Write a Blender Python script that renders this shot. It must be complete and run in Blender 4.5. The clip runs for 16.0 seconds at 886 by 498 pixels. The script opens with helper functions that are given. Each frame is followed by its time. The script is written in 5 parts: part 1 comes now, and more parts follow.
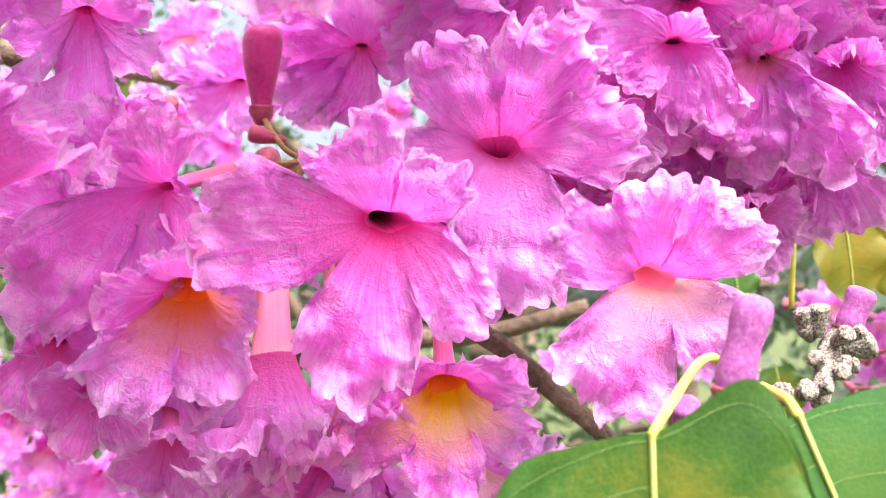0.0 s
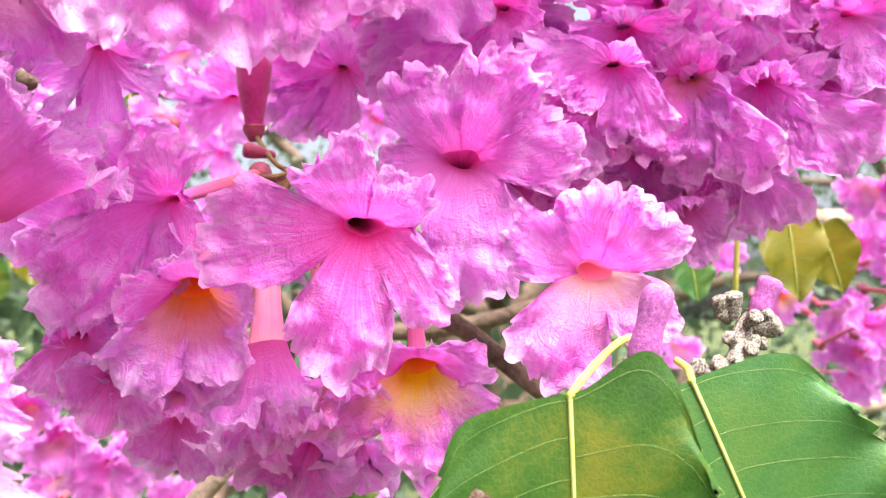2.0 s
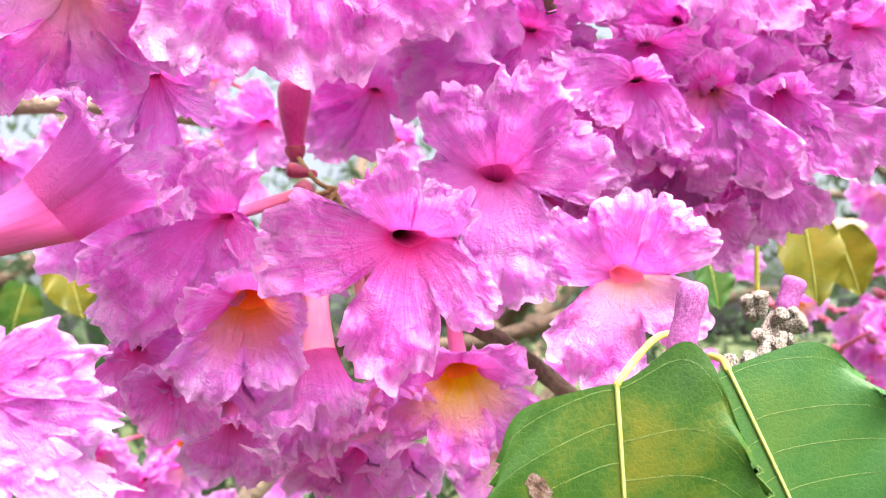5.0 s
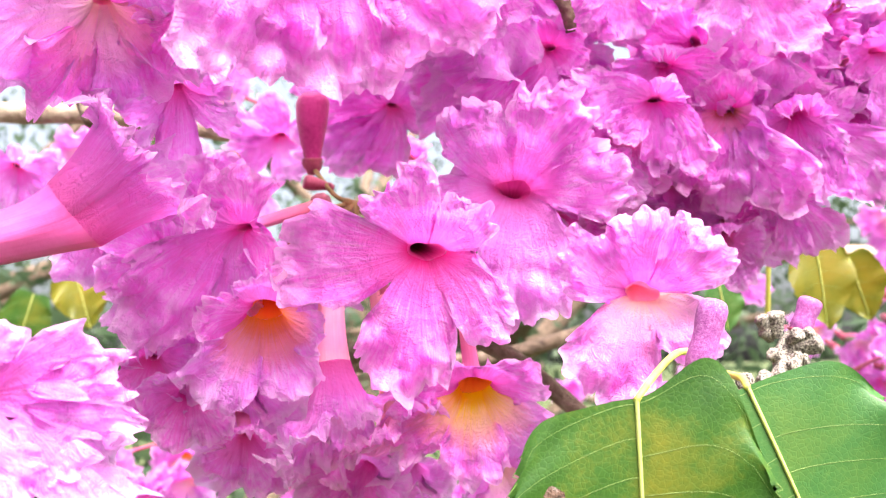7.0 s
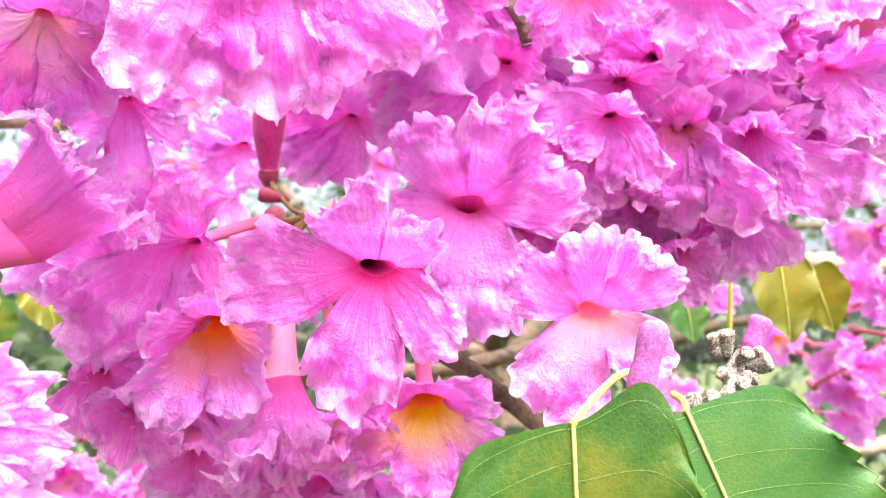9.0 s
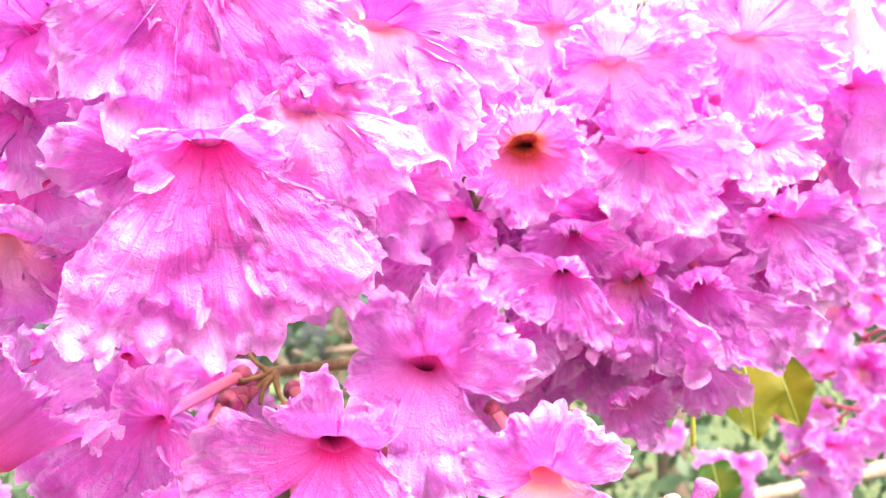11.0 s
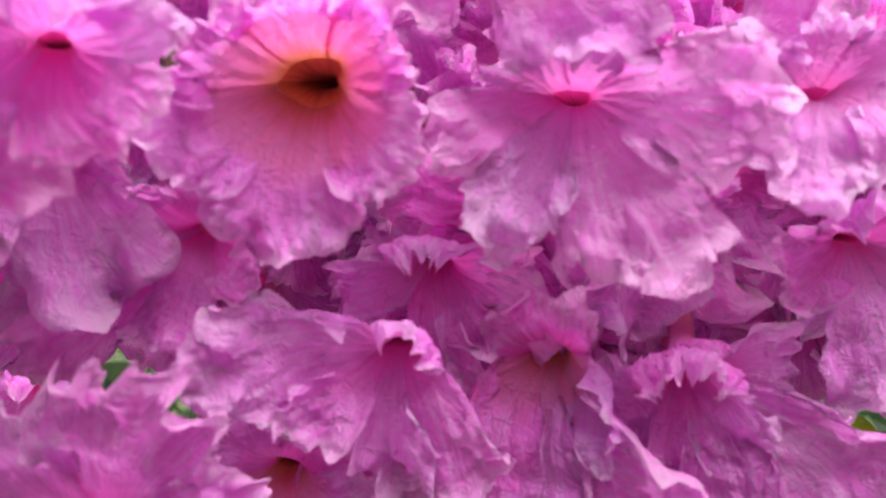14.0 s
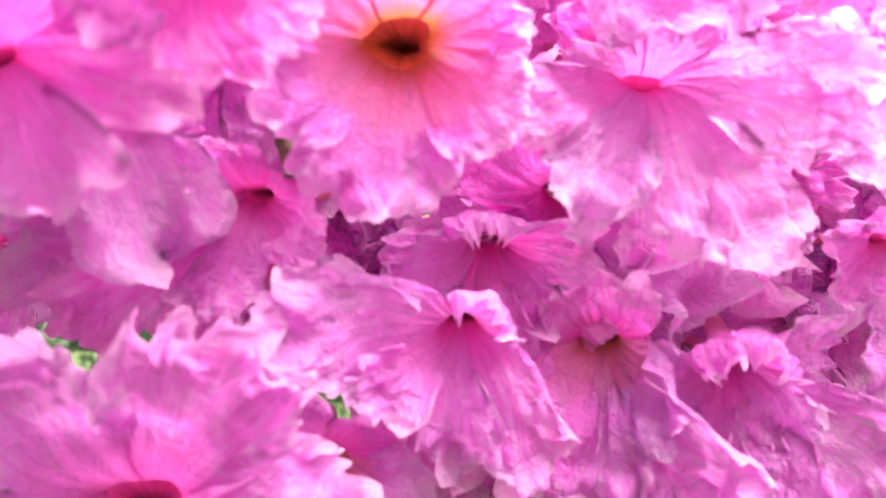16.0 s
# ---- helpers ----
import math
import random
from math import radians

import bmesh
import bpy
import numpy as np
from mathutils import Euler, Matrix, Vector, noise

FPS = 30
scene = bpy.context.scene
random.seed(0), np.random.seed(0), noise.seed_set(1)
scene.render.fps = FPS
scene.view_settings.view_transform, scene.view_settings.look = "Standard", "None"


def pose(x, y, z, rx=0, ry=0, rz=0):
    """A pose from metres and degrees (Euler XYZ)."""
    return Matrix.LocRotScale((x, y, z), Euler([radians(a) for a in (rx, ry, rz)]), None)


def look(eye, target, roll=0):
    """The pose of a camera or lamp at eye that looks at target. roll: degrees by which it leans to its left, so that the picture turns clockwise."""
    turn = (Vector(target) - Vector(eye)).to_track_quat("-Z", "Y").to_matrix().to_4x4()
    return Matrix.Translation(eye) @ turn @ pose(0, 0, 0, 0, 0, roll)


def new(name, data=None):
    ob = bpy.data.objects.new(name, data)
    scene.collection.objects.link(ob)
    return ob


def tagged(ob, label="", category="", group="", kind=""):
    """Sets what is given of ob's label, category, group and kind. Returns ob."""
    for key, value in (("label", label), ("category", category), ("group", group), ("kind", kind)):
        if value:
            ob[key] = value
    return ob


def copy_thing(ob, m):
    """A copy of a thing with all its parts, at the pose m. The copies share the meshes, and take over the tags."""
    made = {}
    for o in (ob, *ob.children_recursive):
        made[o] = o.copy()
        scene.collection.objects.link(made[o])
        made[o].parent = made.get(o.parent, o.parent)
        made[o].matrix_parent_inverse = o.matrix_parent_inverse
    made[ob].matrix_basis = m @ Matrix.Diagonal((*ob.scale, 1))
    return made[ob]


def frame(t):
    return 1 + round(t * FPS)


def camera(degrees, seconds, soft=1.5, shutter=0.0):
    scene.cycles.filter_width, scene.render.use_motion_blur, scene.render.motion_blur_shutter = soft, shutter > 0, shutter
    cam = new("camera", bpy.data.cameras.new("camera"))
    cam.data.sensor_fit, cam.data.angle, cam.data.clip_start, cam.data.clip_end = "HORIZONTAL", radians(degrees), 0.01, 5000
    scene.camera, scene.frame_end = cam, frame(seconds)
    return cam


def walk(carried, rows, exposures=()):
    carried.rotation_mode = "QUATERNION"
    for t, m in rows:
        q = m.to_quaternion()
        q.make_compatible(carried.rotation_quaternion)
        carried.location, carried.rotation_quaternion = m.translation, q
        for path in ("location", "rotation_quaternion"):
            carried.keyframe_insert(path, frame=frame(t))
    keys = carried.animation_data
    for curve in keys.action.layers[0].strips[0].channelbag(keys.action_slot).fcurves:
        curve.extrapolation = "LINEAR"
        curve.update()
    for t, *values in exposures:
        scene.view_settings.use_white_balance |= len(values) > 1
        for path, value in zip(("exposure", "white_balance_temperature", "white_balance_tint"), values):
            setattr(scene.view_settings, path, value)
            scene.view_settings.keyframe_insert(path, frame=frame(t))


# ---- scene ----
cam = camera(48.2, 16.0, soft=1.1)
cam.data.dof.use_dof, cam.data.dof.focus_distance, cam.data.dof.aperture_fstop = True, 0.235, 26.0
EXPOSURES = [(0, 1.95, 6500, 10), (3.5, 1.87, 6500, 10), (7, 2.12, 6500, 10), (8.2, 2.17, 6500, 10), (10.4, 2.25, 6500, 10), (11, 2.22, 6500, 8), (11.5, 1.72, 6500, 5), (12.0, 1.2, 6500, 0), (12.4, 0.80, 6500, 0), (13.3, 0.86, 6500, 0), (14.5, 1.18, 6600, -4), (15.2, 1.76, 6800, -8), (16, 1.96, 6900, -8)]
PATH = [
    (0, 0.0026, -0.0061, 1.6017, 4.45, 0.17, 1.17),
    (0.5, 0.0022, -0.0161, 1.5996, 4.43, -0.68, 0.60),
    (1, 0.0053, -0.0244, 1.5983, 3.54, -1.32, 0.30),
    (1.5, -0.0004, -0.0445, 1.5967, 3.50, -2.65, 0.34),
    (2, 0.0094, -0.0436, 1.5998, 4.24, -0.73, 0.70),
    (2.5, 0.0068, -0.0435, 1.6015, 2.47, -1.59, 1.07),
    (3, 0.0018, -0.0448, 1.5925, 3.63, -2.03, 0.42),
    (3.5, 0.0010, -0.0516, 1.5981, 5.63, -2.63, 1.49),
    (3.7, 0.0027, -0.0556, 1.5939, 5.44, -2.37, 1.39),
    (5.8, -0.0000, -0.0599, 1.5988, 5.96, -1.81, 1.03),
    (6, 0.0016, -0.0604, 1.6007, 6.83, -1.32, 1.05),
    (6.5, -0.0027, -0.0559, 1.5927, 6.85, -1.41, 1.09),
    (7, -0.0033, -0.0596, 1.5934, 6.71, -0.96, 1.32),
    (7.5, -0.0003, -0.0598, 1.5986, 6.15, -0.21, 1.25),
    (8, 0.0058, -0.0540, 1.5926, 6.65, -0.33, 0.82),
    (8.2, 0.0047, -0.0534, 1.5918, 6.56, -0.55, 1.01),
    (10.3, 0.0102, -0.0680, 1.6119, 7.16, -1.00, -0.72),
    (10.5, 0.0058, -0.0667, 1.6138, 6.27, -1.13, -0.61),
    (11, 0.0201, -0.0755, 1.6451, 6.99, -2.02, 0.27),
    (11.5, 0.0344, -0.0903, 1.6854, 8.22, -0.24, -1.90),
    (12, 0.0574, -0.0903, 1.7076, 3.05, -0.94, 1.94),
    (12.5, 0.0524, -0.0360, 1.6927, 2.88, -0.99, 1.16),
    (13, 0.0826, 0.0011, 1.6941, 2.40, -1.67, 5.14),
    (13.5, 0.0781, 0.0492, 1.6903, 2.92, -1.10, 6.51),
    (14, 0.0752, 0.0871, 1.6817, 3.25, 0.10, 3.95),
    (14.5, 0.0550, 0.0924, 1.6710, 6.77, 0.33, 0.90),
    (15, 0.0580, 0.0816, 1.6716, 7.74, -0.42, -0.94),
    (15.5, 0.0430, 0.0778, 1.6678, 6.73, 1.08, -2.98),
    (16, 0.0411, 0.0920, 1.6688, 6.57, 2.09, -4.83),
]


def placed(x, y, z, pitch, roll, yaw):
    """The camera's pose from its eye, its pitch up, its roll to the left and its yaw to the left."""
    return pose(x, y, z, 0, 0, yaw) @ pose(0, 0, 0, 90 + pitch) @ pose(0, 0, 0, 0, 0, roll)


walk(cam, [(t, placed(*row)) for t, *row in PATH], EXPOSURES)

# ---- world, sun ----
SUN_EL, SUN_AZ = 62.0, 135.0          # degrees above the horizon; clockwise from +y (ahead)
world = bpy.data.worlds.new("sky")
scene.world = world
world.use_nodes = True
wn = world.node_tree.nodes
sky = wn.new("ShaderNodeTexSky")
sky.sky_type, sky.sun_disc = "NISHITA", False
sky.sun_elevation, sky.sun_rotation = radians(SUN_EL), radians(SUN_AZ)
sky.air_density, sky.dust_density, sky.ozone_density = 0.7, 7.0, 0.4
wn["Background"].inputs["Strength"].default_value = 0.115
veil = wn.new("ShaderNodeHueSaturation")       # thin cloud
veil.inputs["Saturation"].default_value = 0.5
world.node_tree.links.new(sky.outputs[0], veil.inputs["Color"])
world.node_tree.links.new(veil.outputs[0], wn["Background"].inputs["Color"])
sun = new("sun", bpy.data.lights.new("sun", "SUN"))
sun.data.energy, sun.data.angle, sun.data.color = 4.7, radians(62.0), (1.0, 0.97, 0.94)
_e, _a = radians(SUN_EL), radians(SUN_AZ)
sun.matrix_world = look((0, 0, 0), (-math.sin(_a) * math.cos(_e), -math.cos(_a) * math.cos(_e), -math.sin(_e)))


# ---- materials ----
class Nodes:
    """A short way to write node trees."""

    def __init__(self, name):
        self.mat = bpy.data.materials.new(name)
        self.mat.use_nodes = True
        self.tree = self.mat.node_tree
        self.tree.nodes.clear()

    def add(self, kind, **values):
        node = self.tree.nodes.new(kind)
        for key, value in values.items():
            if key in node.inputs:
                if hasattr(value, "links"):
                    self.tree.links.new(value, node.inputs[key])
                else:
                    node.inputs[key].default_value = value
        return node

    def link(self, a, b):
        self.tree.links.new(a, b)

    def math(self, op, a, b=0.0, clamp=False):
        node = self.tree.nodes.new("ShaderNodeMath")
        node.operation, node.use_clamp = op, clamp
        for n, v in enumerate((a, b)):
            if hasattr(v, "links"):
                self.link(v, node.inputs[n])
            else:
                node.inputs[n].default_value = v
        return node.outputs[0]

    def ramp(self, fac, stops):
        node = self.tree.nodes.new("ShaderNodeValToRGB")
        el = node.color_ramp.elements
        while len(el) < len(stops):
            el.new(0.5)
        for e, (p, c) in zip(el, stops):
            e.position, e.color = p, (*c, 1.0)
        self.link(fac, node.inputs[0])
        return node.outputs[0]

    def mix(self, fac, a, b, mode="MIX"):
        node = self.tree.nodes.new("ShaderNodeMix")
        node.data_type, node.blend_type = "RGBA", mode
        for n, v in ((0, fac), (6, a), (7, b)):
            if hasattr(v, "links"):
                self.link(v, node.inputs[n])
            else:
                node.inputs[n].default_value = v if n == 0 else (*v, 1.0)
        return node.outputs[2]

    def noise(self, vec, scale, detail=3.0, rough=0.55, distort=0.0):
        node = self.add("ShaderNodeTexNoise", Scale=scale, Detail=detail, Roughness=rough, Distortion=distort)
        if vec is not None:
            self.link(vec, node.inputs["Vector"])
        return node.outputs["Fac"]

    def stretched(self, vec, sx, sy, sz=1.0):
        node = self.add("ShaderNodeMapping", Scale=(sx, sy, sz))
        self.link(vec, node.inputs["Vector"])
        return node.outputs[0]

    def bump(self, height, strength, distance):
        return self.add("ShaderNodeBump", Height=height, Strength=strength, Distance=distance).outputs[0]

    def finish(self, color, rough=0.6, normal=None, translucent=0.0, trans_color=None, sheen=0.0, spec=0.3):
        p = self.add("ShaderNodeBsdfPrincipled", Roughness=rough)
        p.inputs["Specular IOR Level"].default_value = spec
        p.inputs["Sheen Weight"].default_value = sheen
        if hasattr(color, "links"):
            self.link(color, p.inputs["Base Color"])
        else:
            p.inputs["Base Color"].default_value = (*color, 1.0)
        if normal is not None:
            self.link(normal, p.inputs["Normal"])
        last = p.outputs[0]
        if translucent > 0:
            t = self.add("ShaderNodeBsdfTranslucent")
            c = trans_color if trans_color is not None else color
            if hasattr(c, "links"):
                self.link(c, t.inputs["Color"])
            else:
                t.inputs["Color"].default_value = (*c, 1.0)
            if normal is not None:
                self.link(normal, t.inputs["Normal"])
            m = self.add("ShaderNodeMixShader", Fac=translucent)
            self.link(last, m.inputs[1])
            self.link(t.outputs[0], m.inputs[2])
            last = m.outputs[0]
        out = self.add("ShaderNodeOutputMaterial")
        self.link(last, out.inputs["Surface"])
        return self.mat


PINK, PALE, DEEP = (0.92, 0.275, 0.87), (0.96, 0.62, 0.97), (0.68, 0.05, 0.36)


def petal_material(name, heart, mid, reach, lined=0.34, far=1.5, low=(0.90, 0.18, 0.67), main=PINK, high=PALE):
    """Crinkled thin petal: UV x runs across the lobe, UV y from the throat to the rim. heart colours the throat end, out to reach."""
    n = Nodes(name)
    uv = n.add("ShaderNodeUVMap").outputs[0]
    obj = n.add("ShaderNodeTexCoord").outputs["Object"]
    rnd = n.add("ShaderNodeObjectInfo").outputs["Random"]
    sep = n.add("ShaderNodeSeparateXYZ", Vector=uv)
    across, along = sep.outputs[0], sep.outputs[1]
    streak = n.noise(n.stretched(uv, 9.0, 0.9), 3.0, 4.0, 0.6, 0.6)
    blotch = n.noise(obj, 95.0, 4.0, 0.6)
    grain = n.noise(obj, 900.0, 3.0, 0.6)
    tone = n.math("ADD", n.math("MULTIPLY", streak, 0.48), n.math("MULTIPLY", blotch, 0.52))
    # deeper foot, paler tip: petal pigment, with some shade and highlight painted in
    tone = n.math("ADD", tone, n.math("MULTIPLY", n.math("SUBTRACT", along, 0.55), 0.13))
    body = n.ramp(tone, [(0.26, low), (0.50, main), (0.74, high)])
    # crinkles, with pale colour painted on their crests as highlights
    ridge = n.math("ABSOLUTE", n.math("SUBTRACT", n.noise(obj, 260.0, 4.0, 0.62, 0.9), 0.5))
    crest = n.math("MULTIPLY", n.math("SUBTRACT", n.math("MULTIPLY", ridge, 6.0), 0.45, True), n.math("MULTIPLY", along, 0.8))
    body = n.mix(n.math("MULTIPLY", crest, 0.7, True), body, (0.93, 0.58, 0.91))
    # paler rim: the petal's own pale edge, plus painted light that it catches
    rim = n.math("MULTIPLY", n.math("SUBTRACT", n.math("ADD", along, n.math("MULTIPLY", grain, 0.16)), 0.90, True), 6.0, True)
    body = n.mix(n.math("MULTIPLY", rim, 0.5), body, (0.93, 0.62, 0.91))
    # dark crease lines that fan out of the throat
    lines = n.noise(n.stretched(uv, 34.0, 0.8), 1.0, 2.0, 0.5, 0.4)
    fade = n.math("SUBTRACT", 1.0, n.math("MULTIPLY", along, far), True)
    dark = n.math("MULTIPLY", n.math("MULTIPLY", n.math("SUBTRACT", lines, 0.53, True), 7.0, True), fade)
    body = n.mix(n.math("MULTIPLY", dark, lined), body, DEEP)
    # throat colour
    edge = n.math("ADD", along, n.math("MULTIPLY", n.math("SUBTRACT", streak, 0.5), 0.7 * reach))
    into = n.math("DIVIDE", edge, reach)
    heartc = n.ramp(into, [(0.0, heart), (0.5, mid), (1.0, mid)])
    body = n.mix(n.math("SUBTRACT", 1.25, into, True), body, heartc)
    shift = n.add("ShaderNodeHueSaturation", Hue=0.5, Saturation=1.0, Value=1.0, Color=body)
    n.link(n.math("ADD", 0.488, n.math("MULTIPLY", rnd, 0.024)), shift.inputs["Hue"])
    n.link(n.math("ADD", 0.93, n.math("MULTIPLY", rnd, 0.14)), shift.inputs["Saturation"])
    n.link(n.math("ADD", 0.92, n.math("MULTIPLY", rnd, 0.12)), shift.inputs["Value"])
    col = shift.outputs[0]
    veins = n.noise(n.stretched(uv, 16.0, 3.0), 2.0, 4.0, 0.6, 1.2)
    outer = n.math("ADD", 0.35, n.math("MULTIPLY", along, 0.65))
    high = n.math("ADD", n.math("MULTIPLY", veins, 0.22), n.math("MULTIPLY", n.math("MULTIPLY", ridge, 2.6), outer))
    high = n.math("ADD", high, n.math("MULTIPLY", grain, 0.08))
    wrinkle = n.math("ABSOLUTE", n.math("SUBTRACT", n.noise(obj, 620.0, 3.0, 0.6, 1.2), 0.5))
    high = n.math("ADD", high, n.math("MULTIPLY", wrinkle, 0.6))
    nor = n.bump(high, 0.95, 0.0014)
    through_color = n.add("ShaderNodeHueSaturation", Hue=0.5, Saturation=1.07, Value=1.0, Color=col).outputs[0]
    return n.finish(col, 0.75, nor, 0.63, through_color, 0.0, 0.08)


def tube_material(name, stops, lines=True):
    n = Nodes(name)
    uv = n.add("ShaderNodeUVMap").outputs[0]
    obj = n.add("ShaderNodeTexCoord").outputs["Object"]
    sep = n.add("ShaderNodeSeparateXYZ", Vector=uv)
    wob = n.noise(n.stretched(uv, 26.0, 1.0), 1.0, 3.0, 0.5)
    along = n.math("ADD", sep.outputs[1], n.math("MULTIPLY", n.math("SUBTRACT", wob, 0.5), 0.22))
    col = n.ramp(along, stops)
    if lines:
        dark = n.math("MULTIPLY", n.math("SUBTRACT", wob, 0.55, True), 4.0, True)
        col = n.mix(n.math("MULTIPLY", dark, 0.35), col, (0.60, 0.06, 0.26))
    col = n.mix(0.18, col, n.ramp(n.noise(obj, 160.0), [(0.3, (0.5, 0.08, 0.3)), (0.7, (0.9, 0.6, 0.75))]), "OVERLAY")
    nor = n.bump(n.math("ADD", wob, n.math("MULTIPLY", n.noise(obj, 500.0), 0.3)), 0.35, 0.0008)
    return n.finish(col, 0.5, nor, 0.4, col, 0.1, 0.3)


PETAL = {
    "pink": petal_material("petal_pink", (0.80, 0.13, 0.46), (0.83, 0.17, 0.60), 0.34),
    "yellow": petal_material("petal_yellow", (0.90, 0.42, 0.02), (0.90, 0.56, 0.22), 0.56),
    "orange": petal_material("petal_orange", (0.60, 0.19, 0.09), (0.84, 0.24, 0.42), 0.40),
    "peach": petal_material("petal_peach", (0.92, 0.56, 0.52), (0.91, 0.46, 0.62), 0.60),
    "amber": petal_material("petal_amber", (0.88, 0.29, 0.02), (0.86, 0.30, 0.26), 0.52),
    "lined": petal_material("petal_lined", (0.76, 0.10, 0.34), (0.82, 0.16, 0.54), 0.48, 0.9, 1.1),
}
PETAL["lilac"] = petal_material("petal_lilac", (0.80, 0.15, 0.48), (0.83, 0.22, 0.64), 0.36, 0.34, 1.5, (0.88, 0.25, 0.74), (0.90, 0.36, 0.86), (0.94, 0.66, 0.96))
PETAL["lilac_orange"] = petal_material("petal_lilac_orange", (0.80, 0.30, 0.22), (0.85, 0.30, 0.50), 0.42, 0.34, 1.5, (0.88, 0.25, 0.74), (0.90, 0.36, 0.86), (0.94, 0.66, 0.96))
# linings: dark stops at the deep end paint the shade inside the tube
THROAT = {
    "pink": tube_material("throat_pink_shaded", [(0.70, (0.10, 0.008, 0.02)), (0.88, (0.50, 0.05, 0.24)), (1.0, (0.80, 0.13, 0.46))]),
    "yellow": tube_material("throat_yellow", [(0.55, (0.30, 0.05, 0.01)), (0.78, (0.80, 0.26, 0.02)), (1.0, (0.90, 0.42, 0.02))], False),
    "orange": tube_material("throat_orange_shaded", [(0.66, (0.06, 0.012, 0.006)), (0.86, (0.24, 0.06, 0.02)), (1.0, (0.60, 0.19, 0.09))], False),
    "peach": tube_material("throat_peach", [(0.60, (0.80, 0.38, 0.34)), (0.80, (0.89, 0.50, 0.45)), (1.0, (0.92, 0.54, 0.50))], False),
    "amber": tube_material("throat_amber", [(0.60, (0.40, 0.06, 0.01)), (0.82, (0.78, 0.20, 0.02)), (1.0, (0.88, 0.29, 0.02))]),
}
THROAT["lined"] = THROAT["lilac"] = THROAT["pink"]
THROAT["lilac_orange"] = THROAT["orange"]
TUBE = {
    "pink": tube_material("tube_pink", [(0.0, (0.72, 0.22, 0.26)), (0.45, (0.78, 0.20, 0.34)), (0.8, (0.78, 0.20, 0.45)), (1.0, PINK)], False),
    "salmon": tube_material("tube_salmon", [(0.0, (0.84, 0.36, 0.42)), (0.5, (0.86, 0.36, 0.50)), (0.85, (0.88, 0.36, 0.56)), (1.0, (0.90, 0.45, 0.56))]),
    "bright": tube_material("tube_bright", [(0.0, (0.82, 0.30, 0.34)), (0.4, (0.82, 0.16, 0.45)), (0.9, (0.82, 0.14, 0.48)), (1.0, (0.80, 0.13, 0.46))]),
    "red": tube_material("tube_red", [(0.0, (0.66, 0.10, 0.20)), (0.6, (0.74, 0.10, 0.22)), (1.0, (0.74, 0.13, 0.40))]),
}


def simple_material(name, stops, scale, rough, bump_scale, bump_strength, distance=0.001, translucent=0.0, sheen=0.0, stretch=(1, 1, 1)):
    n = Nodes(name)
    obj = n.add("ShaderNodeTexCoord").outputs["Object"]
    vec = n.stretched(obj, *stretch)
    big = n.noise(vec, scale, 4.0, 0.6)
    small = n.noise(vec, bump_scale, 4.0, 0.6)
    f = n.math("ADD", n.math("MULTIPLY", big, 0.65), n.math("MULTIPLY", small, 0.35))
    col = n.ramp(f, stops)
    return n.finish(col, rough, n.bump(small, bump_strength, distance), translucent, col, sheen)


BUD_DARK = simple_material("bud_magenta", [(0.3, (0.36, 0.015, 0.15)), (0.55, (0.54, 0.04, 0.24)), (0.75, (0.66, 0.11, 0.38))], 120, 0.5, 900, 0.4, 0.0005, 0.25, 0.3)
BUD_PINK = simple_material("bud_pink", [(0.3, (0.74, 0.14, 0.44)), (0.5, (0.82, 0.24, 0.58)), (0.72, (0.86, 0.40, 0.70))], 90, 0.5, 700, 0.3, 0.0005, 0.35)
BUD_VELVET = simple_material("bud_velvet", [(0.34, (0.22, 0.04, 0.19)), (0.5, (0.33, 0.08, 0.28)), (0.66, (0.46, 0.18, 0.41))], 1100, 0.9, 3200, 0.9, 0.0004, 0.0, 0.0)
BUD_WOOL = simple_material("bud_wool", [(0.40, (0.05, 0.03, 0.03)), (0.47, (0.15, 0.12, 0.10)), (0.55, (0.36, 0.31, 0.25)), (0.70, (0.58, 0.54, 0.47))], 1700, 0.95, 2400, 1.0, 0.0008, 0.0, 0.1)
CALYX = simple_material("calyx_flesh", [(0.3, (0.20, 0.025, 0.05)), (0.55, (0.38, 0.06, 0.12)), (0.75, (0.36, 0.12, 0.08))], 160, 0.65, 900, 0.5, 0.0005, 0.15, 0.3)
STALK = simple_material("stalk_brown", [(0.3, (0.09, 0.045, 0.015)), (0.5, (0.20, 0.11, 0.035)), (0.72, (0.28, 0.21, 0.07))], 150, 0.7, 700, 0.5, 0.0005, 0.0, 0.1)
BARK = simple_material("bark", [(0.3, (0.045, 0.028, 0.02)), (0.5, (0.13, 0.085, 0.06)), (0.72, (0.27, 0.20, 0.15))], 70, 0.9, 380, 1.0, 0.002)
BARK_PALE = simple_material("bark_pale", [(0.3, (0.12, 0.08, 0.055)), (0.5, (0.26, 0.19, 0.14)), (0.72, (0.42, 0.34, 0.27))], 60, 0.9, 380, 1.0, 0.002)
VEIN_SIDE = simple_material("leaf_side_vein", [(0.3, (0.16, 0.24, 0.06)), (0.7, (0.24, 0.32, 0.10))], 120, 0.5, 600, 0.3, 0.0004, 0.2)
VEIN = simple_material("leaf_vein", [(0.3, (0.42, 0.46, 0.10)), (0.7, (0.56, 0.58, 0.20))], 120, 0.5, 600, 0.3, 0.0004, 0.2)
PETIOLE = simple_material("petiole_yellow", [(0.3, (0.46, 0.44, 0.05)), (0.7, (0.66, 0.62, 0.14))], 120, 0.5, 600, 0.3, 0.0004, 0.2)
